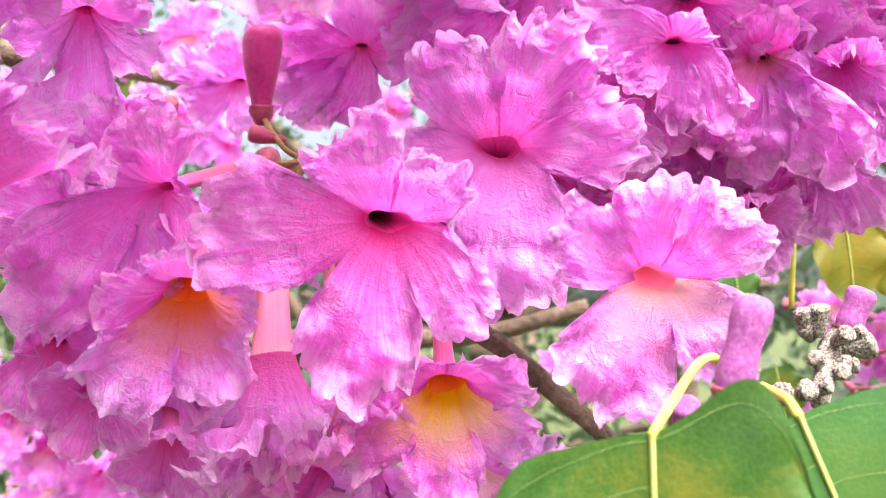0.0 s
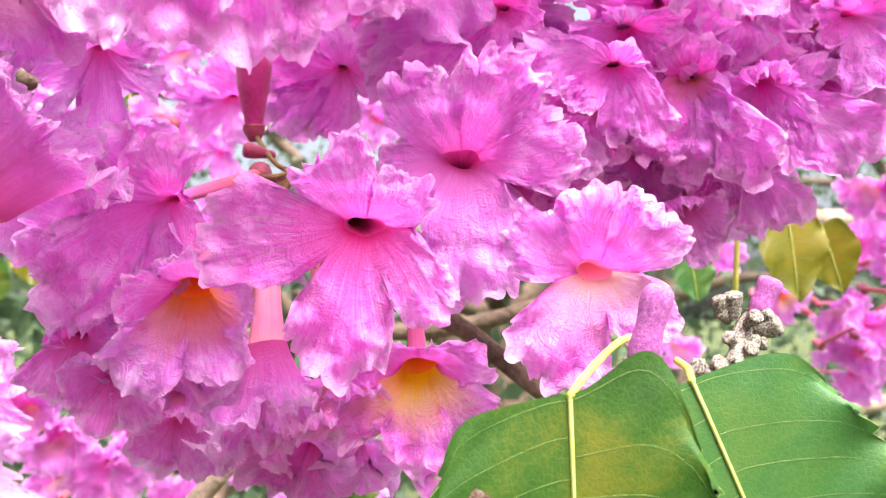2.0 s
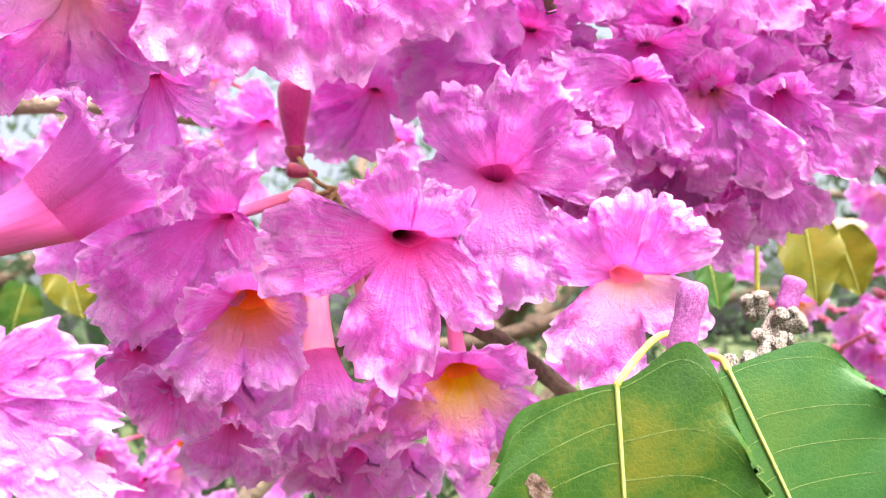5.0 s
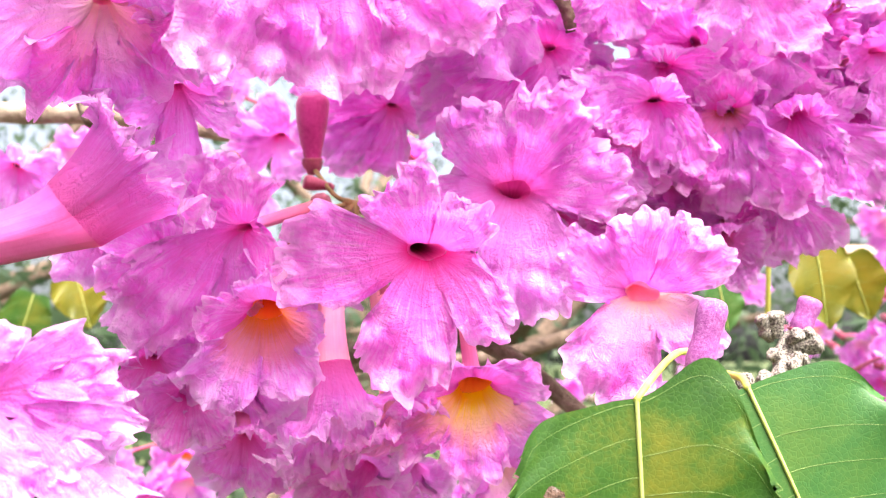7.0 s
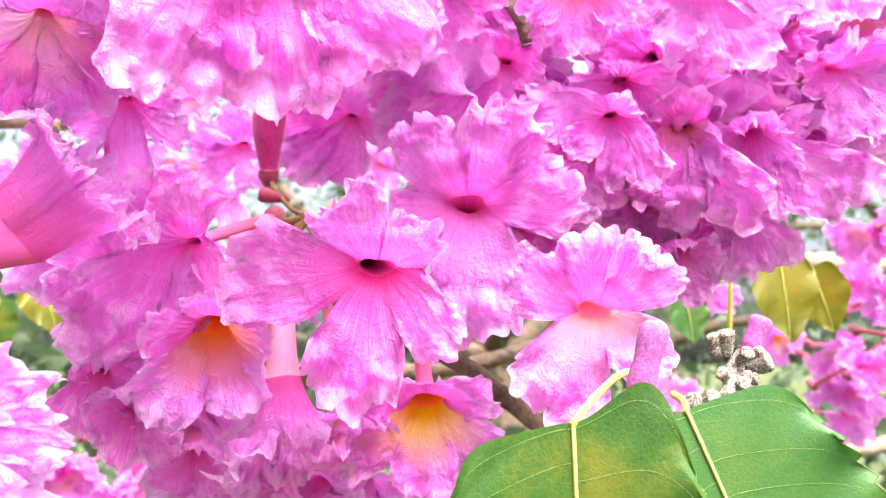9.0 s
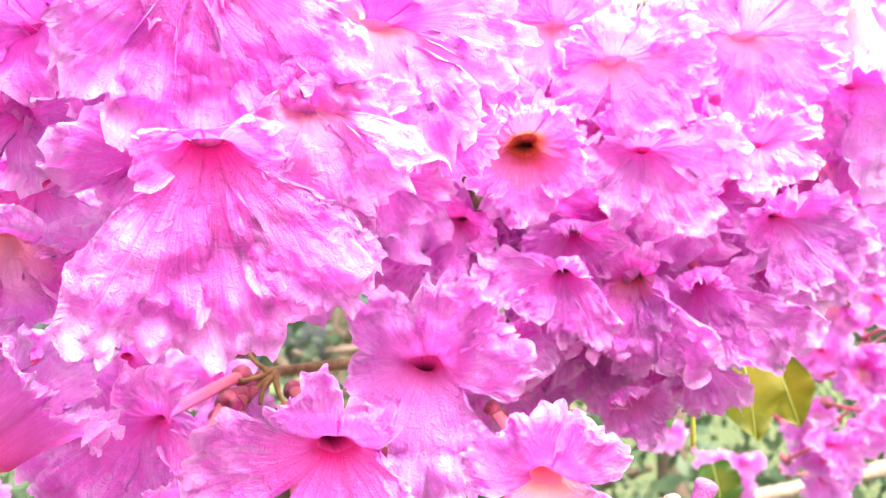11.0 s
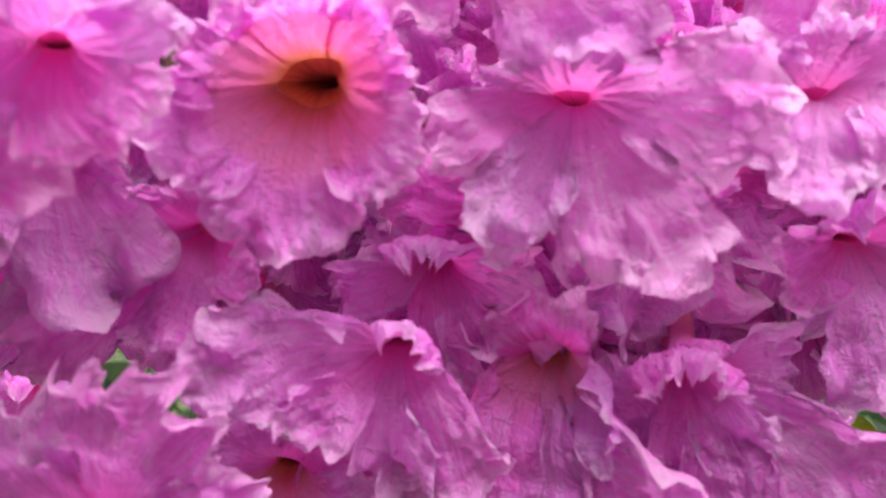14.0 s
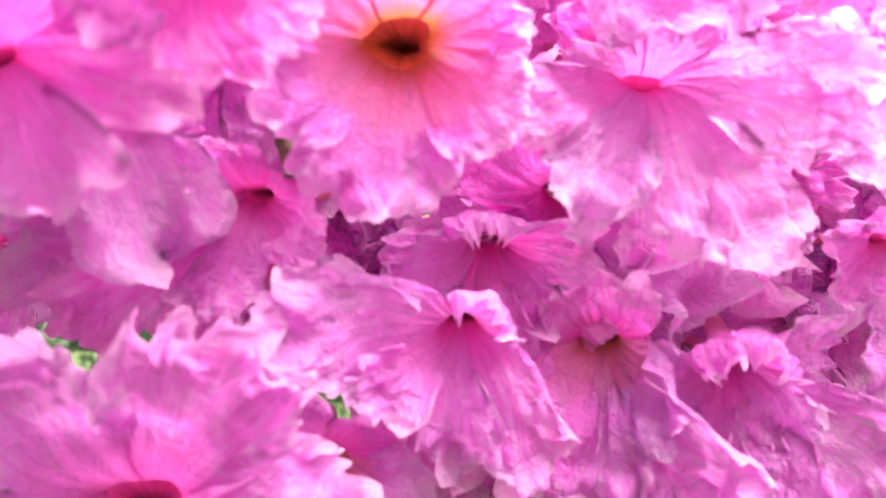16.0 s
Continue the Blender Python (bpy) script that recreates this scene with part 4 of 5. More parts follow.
bloom(2, (0.3106, 0.55, 1.6085), (0.41, -1, 0.04), -21, 0.88)
bloom(5, (0.2851, 0.55, 1.68), (0.16, -1, -0.02), -24, 1.09)
bloom(0, (0.3094, 0.55, 1.7589), (-0.31, -1, -0.40), -39, 0.99)
bloom(5, (0.2418, 0.66, 1.6147), (0.06, -1, -0.31), 22, 0.91)
bloom(0, (-0.252, 0.5, 1.5818), (0.08, -1, 0.10), 12, 0.90)
bloom(5, (-0.2266, 0.5, 1.5619), (-0.15, -1, -0.49), -31, 0.96)
bloom(5, (-0.2369, 0.48, 1.5461), (0.21, -1, -0.02), -27, 0.85)
bloom(7, (-0.2046, 0.5, 1.5424), (-0.41, -1, -0.51), 32, 0.97)
bloom(2, (-0.1665, 0.52, 1.5289), (-0.34, -1, -0.31), -22, 0.89)
bloom(0, (-0.1105, 0.55, 1.5226), (0.35, -1, -0.01), 35, 0.95)
bloom(7, (-0.0873, 0.58, 1.5212), (-0.11, -1, -0.37), 22, 0.88)
bloom(4, (-0.0539, 0.6, 1.5064), (0.17, -1, -0.62), -38, 1.09)
bloom(1, (-0.0786, 0.15, 1.7304), (-0.17, -1, -0.18), 29, 1.06)
bloom(3, (-0.0755, 0.17, 1.7255), (0.33, -1, 0.00), 17, 1.08)
bloom(0, (-0.0839, 0.16, 1.7113), (-0.05, -1, -0.26), -38, 0.91)
bloom(3, (-0.0535, 0.16, 1.7345), (0.26, -1, 0.09), -40, 1.06)
bloom(6, (-0.0922, 0.19, 1.699), (0.16, -1, -0.39), -15, 1.05)
bloom(6, (0.0288, 0.262, 1.8104), (0.23, -1, 0.09), -18, 1.10)
bloom(0, (-0.0561, 0.15, 1.7492), (-0.33, -1, -0.34), 33, 1.02)
bloom(3, (-0.0502, 0.16, 1.6998), (0.23, -1, -0.46), -2, 0.91)
bloom(2, (0.133, 0.42, 1.814), (0.34, -1, -0.41), -7, 0.91)
bloom(6, (0.1545, 0.45, 1.8019), (0.17, -1, -0.05), -16, 1.01)
bloom(4, (0.2148, 0.45, 1.7837), (0.09, -1, -0.10), -8, 1.02)
bloom(4, (0.2462, 0.45, 1.7413), (-0.05, -1, -0.15), -6, 1.08)
bloom(1, (0.2388, 0.4, 1.8062), (-0.33, -1, -0.07), -37, 0.99)
bloom(2, (0.256, 0.5, 1.716), (0.03, -1, -0.28), 22, 1.09)
bloom(4, (0.2696, 0.5, 1.6794), (0.12, -1, -0.22), -11, 0.92)
bloom(2, (0.2784, 0.55, 1.6356), (0.25, -1, -0.23), -27, 1.04)
bloom(1, (0.2366, 0.5, 1.596), (0.28, -1, -0.00), -4, 0.99)
bloom(6, (0.2713, 0.5, 1.6074), (0.26, -1, -0.25), -30, 1.01)
bloom(2, (-0.1426, 0.5, 1.7541), (-0.37, -1, -0.24), 0, 0.92)
bloom(7, (-0.1657, 0.55, 1.7263), (0.26, -1, -0.50), -35, 1.04)
bloom(0, (-0.2055, 0.55, 1.7494), (0.00, -1, -0.24), -5, 0.93)
bloom(2, (-0.2221, 0.5, 1.7212), (0.11, -1, -0.53), -35, 0.91)
bloom(6, (-0.1449, 0.6, 1.716), (0.08, -1, 0.06), -37, 1.01)
bloom(7, (-0.0666, 0.45, 1.7389), (0.06, -1, -0.27), -39, 1.04)
bloom(4, (-0.0326, 0.5, 1.7149), (0.14, -1, 0.05), -31, 0.94)
bloom(7, (-0.2098, 0.5, 1.5373), (0.08, -1, -0.01), 36, 0.94)
bloom(6, (-0.1878, 0.52, 1.5231), (0.30, -1, -0.02), -9, 1.02)
bloom(2, (-0.225, 0.5, 1.5543), (0.06, -1, -0.29), 19, 0.96)
bloom(5, (-0.177, 0.55, 1.5406), (0.01, -1, -0.26), -1, 0.90)
bloom(6, (0.0189, 0.3, 1.7882), (0.39, -1, -0.10), 38, 0.94)
bloom(1, (0.0937, 0.4, 1.8599), (-0.20, -1, -0.57), 29, 0.94)
bloom(3, (0.1353, 0.42, 1.8453), (0.30, -1, 0.07), 23, 1.06)
bloom(6, (-0.1664, 0.42, 1.6955), (0.04, -1, -0.11), -16, 0.91)
bloom(5, (-0.2304, 0.45, 1.6909), (0.17, -1, -0.36), -34, 0.92)
bloom(5, (-0.0225, 0.36, 1.7278), (-0.33, -1, -0.13), 0, 0.92)
bloom(3, (0.2561, 0.6, 1.5878), (0.26, -1, -0.46), 38, 0.93)
bloom(3, (0.2714, 0.6, 1.6507), (-0.21, -1, 0.01), 16, 1.05)
bloom(4, (0.1745, 0.6, 1.645), (-0.09, -1, -0.03), 24, 1.08)
bloom(3, (-0.105, 0.45, 1.6482), (0.09, -1, -0.38), -23, 1.00)
bloom(6, (0.0668, 0.274, 1.7178), (0.01, -1, -0.24), -36, 0.95)
bloom(3, (0.0763, 0.274, 1.7079), (-0.38, -1, -0.32), -30, 0.98)
bloom(3, (0.1147, 0.274, 1.7249), (-0.21, -1, -0.05), -39, 1.02)
bloom(6, (0.1202, 0.277, 1.7413), (0.29, -1, -0.16), 38, 0.94)
bloom(0, (0.024, 0.274, 1.768), (-0.06, -1, -0.58), 27, 1.09)
bloom(1, (0.0214, 0.268, 1.7287), (-0.14, -1, -0.25), 35, 0.95)
bloom(3, (0.1103, 0.284, 1.7592), (0.38, -1, -0.17), 20, 1.02)
bloom(6, (0.0693, 0.297, 1.7901), (-0.36, -1, -0.21), 18, 1.09)
bloom(3, (0.0423, 0.274, 1.7334), (-0.07, -1, -0.57), -23, 1.06)
bloom(6, (0.0049, 0.282, 1.6914), (0.13, -1, -0.43), -28, 1.09)
bloom(6, (-0.0138, 0.2, 1.758), (0.04, -1, -0.15), 29, 1.07)
bloom(1, (-0.0281, 0.19, 1.7397), (-0.25, -1, -0.57), -26, 1.00)
bloom(0, (-0.0374, 0.19, 1.7585), (-0.24, -1, 0.03), -4, 1.09)
bloom(0, (0.001, 0.2, 1.7001), (0.30, -1, -0.28), 39, 0.96)
bloom(6, (0.0182, 0.274, 1.7142), (-0.31, -1, -0.55), -1, 0.96)
bloom(6, (0.0788, 0.274, 1.7292), (-0.29, -1, 0.08), 1, 0.91)
bloom(0, (0.1339, 0.282, 1.705), (0.21, -1, -0.48), -18, 0.93)
bloom(6, (0.1443, 0.287, 1.685), (-0.32, -1, -0.21), -21, 1.00)
bloom(0, (-0.0983, 0.267, 1.6293), (0.30, -1, -0.45), 26, 0.91)
bloom(0, (-0.1248, 0.272, 1.6411), (0.27, -1, -0.08), 37, 1.01)
bloom(3, (-0.0613, 0.272, 1.6266), (0.21, -1, -0.22), 12, 1.04)
bloom(6, (0.0174, 0.24, 1.8087), (0.03, -1, -0.50), 0, 0.96)
bloom(6, (0.0458, 0.27, 1.8201), (0.23, -1, -0.49), 6, 0.95)
bloom(3, (0.0036, 0.22, 1.8088), (0.13, -1, -0.06), 35, 1.03)
bloom(1, (0.029, 0.255, 1.7973), (-0.22, -1, -0.44), -24, 1.00)
bloom(0, (-0.015, 0.2, 1.7988), (0.38, -1, -0.04), 5, 0.92)
bloom(0, (0.0708, 0.27, 1.7611), (-0.18, -1, -0.42), 28, 0.98)
bloom(3, (-0.0337, 0.18, 1.7892), (0.24, -1, -0.06), 22, 1.00)
bloom(1, (0.0971, 0.36, 1.8541), (-0.09, -1, -0.18), -27, 0.97)
bloom(0, (0.1443, 0.4, 1.8787), (0.25, -1, -0.58), -21, 1.01)
bloom(6, (0.234, 0.55, 1.8864), (-0.03, -1, -0.07), 37, 0.95)
bloom(1, (0.2201, 0.42, 1.8872), (0.13, -1, -0.21), 32, 0.92)
bloom(6, (0.3115, 0.55, 1.8909), (0.34, -1, -0.53), 18, 0.93)
bloom(3, (0.1933, 0.5, 1.8633), (0.18, -1, -0.39), 38, 1.04)
bloom(6, (0.1784, 0.3, 1.6948), (-0.15, -1, -0.45), -3, 0.90)
bloom(0, (0.1773, 0.32, 1.6833), (0.38, -1, -0.53), -17, 0.93)
bloom(0, (0.1632, 0.29, 1.723), (0.13, -1, -0.35), -15, 1.06)
bloom(0, (0.0528, 0.33, 1.8531), (0.19, -1, -0.12), 27, 0.91)
bloom(6, (0.0754, 0.36, 1.84), (0.22, -1, -0.45), -34, 1.08)
bloom(1, (0.069, 0.35, 1.815), (-0.10, -1, -0.08), 8, 1.01)
bloom(6, (0.028, 0.31, 1.8474), (-0.39, -1, -0.47), -5, 0.94)
bloom(3, (0.1198, 0.45, 1.9083), (-0.27, -1, -0.12), -23, 1.02)
bloom(6, (0.1289, 0.47, 1.8781), (-0.30, -1, -0.60), -40, 0.94)
bloom(6, (0.1471, 0.48, 1.8606), (0.37, -1, -0.50), -19, 0.96)
bloom(6, (0.1766, 0.5, 1.8924), (0.03, -1, -0.19), -14, 0.94)
bloom(6, (0.2077, 0.52, 1.9148), (0.37, -1, -0.06), -2, 0.90)
bloom(3, (0.2314, 0.5, 1.9224), (-0.27, -1, -0.51), -32, 0.97)
bloom(0, (0.2809, 0.58, 1.921), (0.08, -1, -0.18), -32, 0.96)
bloom(0, (0.2749, 0.5, 1.9265), (-0.02, -1, -0.41), 21, 0.99)
bloom(3, (0.3297, 0.56, 1.9266), (-0.35, -1, -0.01), -38, 1.09)
bloom(1, (0.3353, 0.52, 1.9313), (0.28, -1, -0.59), 13, 0.97)
bloom(0, (0.38, 0.6, 1.9158), (-0.04, -1, -0.18), 39, 1.09)
bloom(6, (0.244, 0.6, 1.8683), (-0.30, -1, -0.45), 19, 0.97)
bloom(1, (0.1791, 0.55, 1.8509), (0.31, -1, -0.45), 19, 0.92)
bloom(1, (0.3659, 0.6, 1.8311), (0.29, -1, -0.58), -29, 0.94)
bloom(2, (0.3481, 0.62, 1.8055), (0.09, -1, -0.05), 3, 0.96)
bloom(2, (0.3162, 0.5, 1.7026), (-0.33, -1, -0.19), -1, 0.94)
bloom(1, (0.2875, 0.5, 1.6626), (0.10, -1, -0.17), -1, 1.10)
bloom(3, (0.289, 0.45, 1.6523), (0.18, -1, -0.55), 36, 1.01)
bloom(3, (-0.0287, 0.26, 1.8007), (-0.37, -1, -0.16), 4, 1.07)
bloom(6, (-0.0132, 0.27, 1.778), (0.12, -1, -0.51), -36, 1.06)
bloom(0, (0.0254, 0.288, 1.686), (0.10, -1, -0.30), 12, 1.00)
bloom(6, (0.056, 0.29, 1.6894), (-0.15, -1, -0.35), -20, 1.00)
bloom(3, (0.0955, 0.285, 1.691), (0.1, -1, -0.2), 10, 1.00)
bloom(0, (-0.004, 0.25, 1.7359), (0.20, -1, -0.20), 15, 1.05)
bloom(3, (-0.0068, 0.245, 1.7481), (-0.10, -1, -0.30), -25, 1.05)
bloom(1, (0.0636, 0.28, 1.7488), (0.10, -1, -0.30), 20, 1.00)
bloom(6, (0.075, 0.275, 1.7517), (-0.2, -1, -0.25), -15, 1.00)
bloom(4, (-0.2819, 0.6, 1.5343), (-0.10, -1, -0.17), -16, 1.04)
bloom(2, (-0.229, 0.55, 1.5118), (-0.29, -1, 0.09), 24, 0.94)
bloom(3, (-0.277, 0.58, 1.4905), (-0.38, -1, -0.11), 9, 1.00)
bloom(4, (-0.2457, 0.7, 1.5049), (0.32, -1, -0.16), 22, 0.95)
bloom(2, (-0.1754, 0.6, 1.4843), (0.16, -1, -0.09), 20, 1.08)
bloom(7, (-0.0942, 0.62, 1.4748), (0.18, -1, -0.00), -28, 1.10)
bloom(2, (-0.0635, 0.7, 1.4836), (-0.09, -1, 0.10), -27, 1.03)
bloom(5, (-0.1898, 0.6, 1.5287), (-0.21, -1, -0.35), 26, 1.08)
bloom(0, (-0.1116, 0.65, 1.5186), (0.25, -1, -0.04), 29, 1.09)
bloom(7, (0.2573, 0.6, 1.6062), (0.16, -1, -0.31), 34, 0.99)
bloom(0, (0.2735, 0.62, 1.5611), (0.30, -1, -0.23), 5, 1.07)
bloom(7, (0.2155, 0.65, 1.5602), (-0.29, -1, 0.06), -28, 1.01)
bloom(5, (0.3079, 0.6, 1.6199), (0.16, -1, 0.17), 23, 1.00)
bloom(4, (0.2709, 0.6, 1.5779), (-0.15, -1, -0.19), -4, 1.00)


# blooms of lower boughs, far behind and out of focus
FAR = np.random.default_rng(23)
for _n in range(40):
    _y = FAR.uniform(0.8, 1.9)
    _x, _z = FAR.uniform(-0.50, 0.55) * _y, 1.6 - FAR.uniform(0.02, 0.30) * _y
    bloom(int(FAR.integers(8)), (_x, _y, _z), (FAR.uniform(-0.5, 0.5), -1, FAR.uniform(-0.5, 0.1)), FAR.uniform(-40, 40), FAR.uniform(1.0, 1.5))


# ---- leaves, buds and twigs ----
leaf((0.0302, 0.141, 1.5863), (0.02, 0.0, -1.0), (0.0, -1.0, 0.12), 82, 31, (-2, 8), LEAF_GREEN, "large green toothed leaf with yellow midrib and blotches", spot=(-0.57, 0.225, 0.075, 0.045), seed=4, fold=0.06, wave=0.5)
leaf((0.0552, 0.152, 1.588), (0.42, 0.0, -1.0), (0.05, -1.0, 0.2), 84, 33, (0, -1), LEAF_FRESH, "fresh green toothed leaf behind the larger one", seed=9, fold=0.05, wave=0.5)
stick("leaf_stalk", [(0.0301, 0.1405, 1.5859), (0.0353, 0.15, 1.5903), (0.0439, 0.172, 1.5946), (0.0499, 0.186, 1.5959), (0.0534, 0.192, 1.5945), (0.0569, 0.2, 1.5881)], [0.75e-3, 0.8e-3, 0.85e-3, 0.9e-3, 1.0e-3], PETIOLE, "yellow arching stalk of the large leaf", "leaf stalk")
stick("leaf_stalk", [(0.0552, 0.1515, 1.5878), (0.0576, 0.165, 1.5895), (0.0609, 0.19, 1.5902)], [0.75e-3, 0.85e-3, 0.9e-3], PETIOLE, "yellow stalk of the fresh green leaf", "leaf stalk")
closed_bud((-0.055, 0.272, 1.6631), (-0.02, -0.12, 1.0), 24, 5.8, BUD_DARK, "dark magenta closed flower bud standing on the twig", seed=3)
closed_bud((0.0468, 0.16, 1.5906), (0.26, -0.1, 1.0), 17.0, 3.45, BUD_VELVET, "velvety purple pink closed bud beside the leaf", seed=5, waist=0.80)
closed_bud((0.0899, 0.222, 1.601), (0.42, -0.1, 1.0), 10.5, 3.5, BUD_VELVET, "small velvety purple bud in a woolly calyx", seed=6, waist=0.75)
stick("bud_twig", [(0.0786, 0.208, 1.5854), (0.0819, 0.214, 1.5911), (0.0855, 0.22, 1.5972), (0.0902, 0.222, 1.6014)], [2.0e-3, 2.5e-3, 2.8e-3, 2.0e-3], BUD_WOOL, "woolly grey brown twig that carries the buds", "twig", 10, 14, 0.10, 3)


def woolly_bud(at, toward, length, radius, seed):
    return closed_bud(at, toward, length, radius, BUD_WOOL, "small grey woolly scaly bud on the twig", "woolly_bud", seed, False, 0.6, 0.18, 0.09)


woolly_bud((0.0829, 0.221, 1.5997), (-0.12, -0.3, 1.0), 7.5, 2.7, 1)
woolly_bud((0.0876, 0.219, 1.5959), (0.85, -0.5, 0.35), 7.5, 3.0, 2)
woolly_bud((0.0849, 0.217, 1.5935), (0.5, -0.9, 0.1), 4, 1.9, 3)
woolly_bud((0.082, 0.222, 1.599), (-0.6, -0.5, 0.5), 5, 1.8, 4)
woolly_bud((0.0705, 0.205, 1.5867), (-0.5, -0.6, 0.3), 4.5, 2.4, 5)
woolly_bud((0.0736, 0.205, 1.5876), (0.1, -0.9, 0.4), 3.5, 2.2, 6)
woolly_bud((0.0766, 0.205, 1.5886), (0.6, -0.6, 0.3), 3.5, 1.8, 7)
woolly_bud((0.0853, 0.2165, 1.5985), (0.35, -0.9, 0.55), 4.5, 2.1, 21)
woolly_bud((0.0884, 0.2185, 1.5985), (0.7, -0.7, 0.6), 5.0, 2.0, 22)
woolly_bud((0.0812, 0.2145, 1.5935), (-0.7, -0.6, 0.5), 4.0, 1.8, 23)
woolly_bud((0.0835, 0.2135, 1.5915), (0.3, -0.9, 0.2), 3.6, 1.9, 24)
woolly_bud((0.0800, 0.2095, 1.5885), (-0.5, -0.8, 0.3), 3.4, 1.7, 25)
woolly_bud((0.0862, 0.2170, 1.5930), (0.9, -0.6, 0.1), 4.2, 1.8, 26)
woolly_bud((0.0805, 0.2205, 1.6005), (-0.4, -0.3, 0.9), 6.0, 2.0, 27)
closed_bud((0.0462, 0.19, 1.5834), (-0.2, -0.6, 0.5), 6, 2.8, BUD_VELVET, "round purple pink bud half hidden by the leaf", seed=8, waist=0.8)

# the knot of twigs from which the blooms spring
NODE = Vector((-0.0408, 0.262, 1.6468))
stick("twig", [(-0.0206, 0.33, 1.6494), (-0.037, 0.28, 1.6473), NODE, (-0.0432, 0.26, 1.6475)], [2.6e-3, 2.0e-3, 1.7e-3, 1.2e-3], STALK, "brown twig at the heart of the flower cluster", "twig", 8, 14, 0.06, 1)
stick("flower_stalk", [NODE, (-0.0467, 0.262, 1.6504), (-0.055, 0.272, 1.6615)], [0.9e-3, 0.75e-3, 0.9e-3], STALK, "thin brown stalk of the dark bud", "flower stalk")


def stalk_and_bud(foot, toward, length, radius, material, label, seed, cup):
    """A young bud with its thin stalk from the twig's knot."""
    stick("flower_stalk", [NODE, (NODE + Vector(foot)) / 2 + Vector((0, -0.001, -0.0012)), foot], [0.9e-3, 0.7e-3, 0.8e-3], STALK, "thin brown stalk of a young bud", "flower stalk", 7, 10, 0.05, seed)
    closed_bud(foot, toward, length, radius, material, label, "young_bud", seed, True, 0.72, cup)


stick("flower_stalk", [NODE, (-0.0457, 0.255, 1.6448), (-0.0492, 0.25, 1.644)], [0.9e-3, 0.8e-3, 0.9e-3], STALK, "thin brown stalk of a bloom", "flower stalk", 7, 10, 0.05, 11)
stalk_and_bud((-0.0473, 0.256, 1.6401), (-1.0, -0.3, -0.2), 10, 3.2, CALYX, "small reddish young bud at the twig's knot", 12, 0.3)
stalk_and_bud((-0.0499, 0.254, 1.6378), (-0.8, -0.4, -0.6), 12, 3.0, BUD_DARK, "small magenta young bud at the twig's knot", 13, 0.3)
stalk_and_bud((-0.0338, 0.252, 1.6338), (0.25, -0.2, -1.0), 12, 4.0, BUD_DARK, "small magenta young bud below the twig's knot", 14, 0.25)
for _n, (_x, _z) in enumerate(((-0.0075, -0.010), (-0.0035, -0.011), (0.0035, -0.009))):
    stick("flower_stalk", [NODE + Vector((0.002, -0.001, 0)), NODE + Vector((_x * 0.6, -0.004, _z * 0.5)), NODE + Vector((_x, -0.004, _z))], [1.2e-3, 1.0e-3, 0.8e-3], STALK, "thin brown stalk of a bloom", "flower stalk", 7, 10, 0.06, 50 + _n)

closed_bud((-0.0463, 0.264, 1.6443), (-0.55, -0.4, -0.8), 18, 3.6, BUD_DARK, "magenta flower bud that hangs from the twig's knot", seed=42)
closed_bud((-0.0485, 0.266, 1.6534), (-0.6, -0.2, 0.1), 9, 2.6, CALYX, "small reddish young bud at the twig's knot", "young_bud", seed=43)

# branches
stick("branch", [(-0.3386, 0.46, 1.7399), (-0.2493, 0.46, 1.7335), (-0.1954, 0.47, 1.733), (-0.1384, 0.52, 1.7319)], [6e-3, 5.8e-3, 5.4e-3, 4.5e-3], BARK_PALE, "grey brown branch behind the blossoms", "branch", 12, 20, 0.04, 21)
stick("branch", [(-0.0635, 0.36, 1.5826), (-0.0478, 0.35, 1.6004), (-0.0188, 0.34, 1.6082), (0.0088, 0.33, 1.5994), (0.037, 0.325, 1.5768), (0.0557, 0.32, 1.5599)], [4.0e-3, 3.8e-3, 3.6e-3, 3.6e-3, 3.4e-3, 3.2e-3], BARK, "dark brown knotty branch under the flowers", "branch", 12, 26, 0.05, 22)
stick("branch", [(-0.1623, 0.55, 1.5877), (-0.0906, 0.54, 1.595), (-0.0155, 0.53, 1.5948), (0.0267, 0.52, 1.6004), (0.0685, 0.52, 1.613)], [5e-3, 5e-3, 5e-3, 4.6e-3, 4e-3], BARK, "brown branch far behind the flowers", "branch", 12, 22, 0.04, 23)
stick("branch", [(-0.1475, 0.46, 1.4864), (-0.121, 0.46, 1.5133), (-0.0992, 0.47, 1.5379), (-0.076, 0.5, 1.5654)], [5.6e-3, 5.2e-3, 4.8e-3, 4e-3], BARK_PALE, "smooth grey branch that slants under the cluster", "branch", 12, 20, 0.03, 24)
stick("branch", [(0.1953, 0.93, 1.7129), (0.3259, 0.94, 1.699), (0.409, 0.95, 1.6957), (0.5987, 0.97, 1.6845)], [9e-3, 10e-3, 11e-3, 12e-3], BARK_PALE, "grey brown branch beside the blossoms", "branch", 12, 20, 0.04, 25)
stick("branch", [(0.0778, 0.3, 1.7785), (0.0964, 0.33, 1.7941), (0.12, 0.36, 1.8094), (0.1776, 0.42, 1.8203)], [1.6e-3, 2.2e-3, 2.6e-3, 3e-3], BARK_PALE, "thin grey twig above the blossoms", "branch", 10, 16, 0.04, 26)
stick("branch", [(0.2, 0.36, 1.7377), (0.2383, 0.4, 1.7509), (0.2955, 0.44, 1.7625), (0.3605, 0.48, 1.7735)], [2.5e-3, 3.5e-3, 4e-3, 4.5e-3], BARK, "brown branch beside the flower cluster", "branch", 10, 16, 0.04, 27)
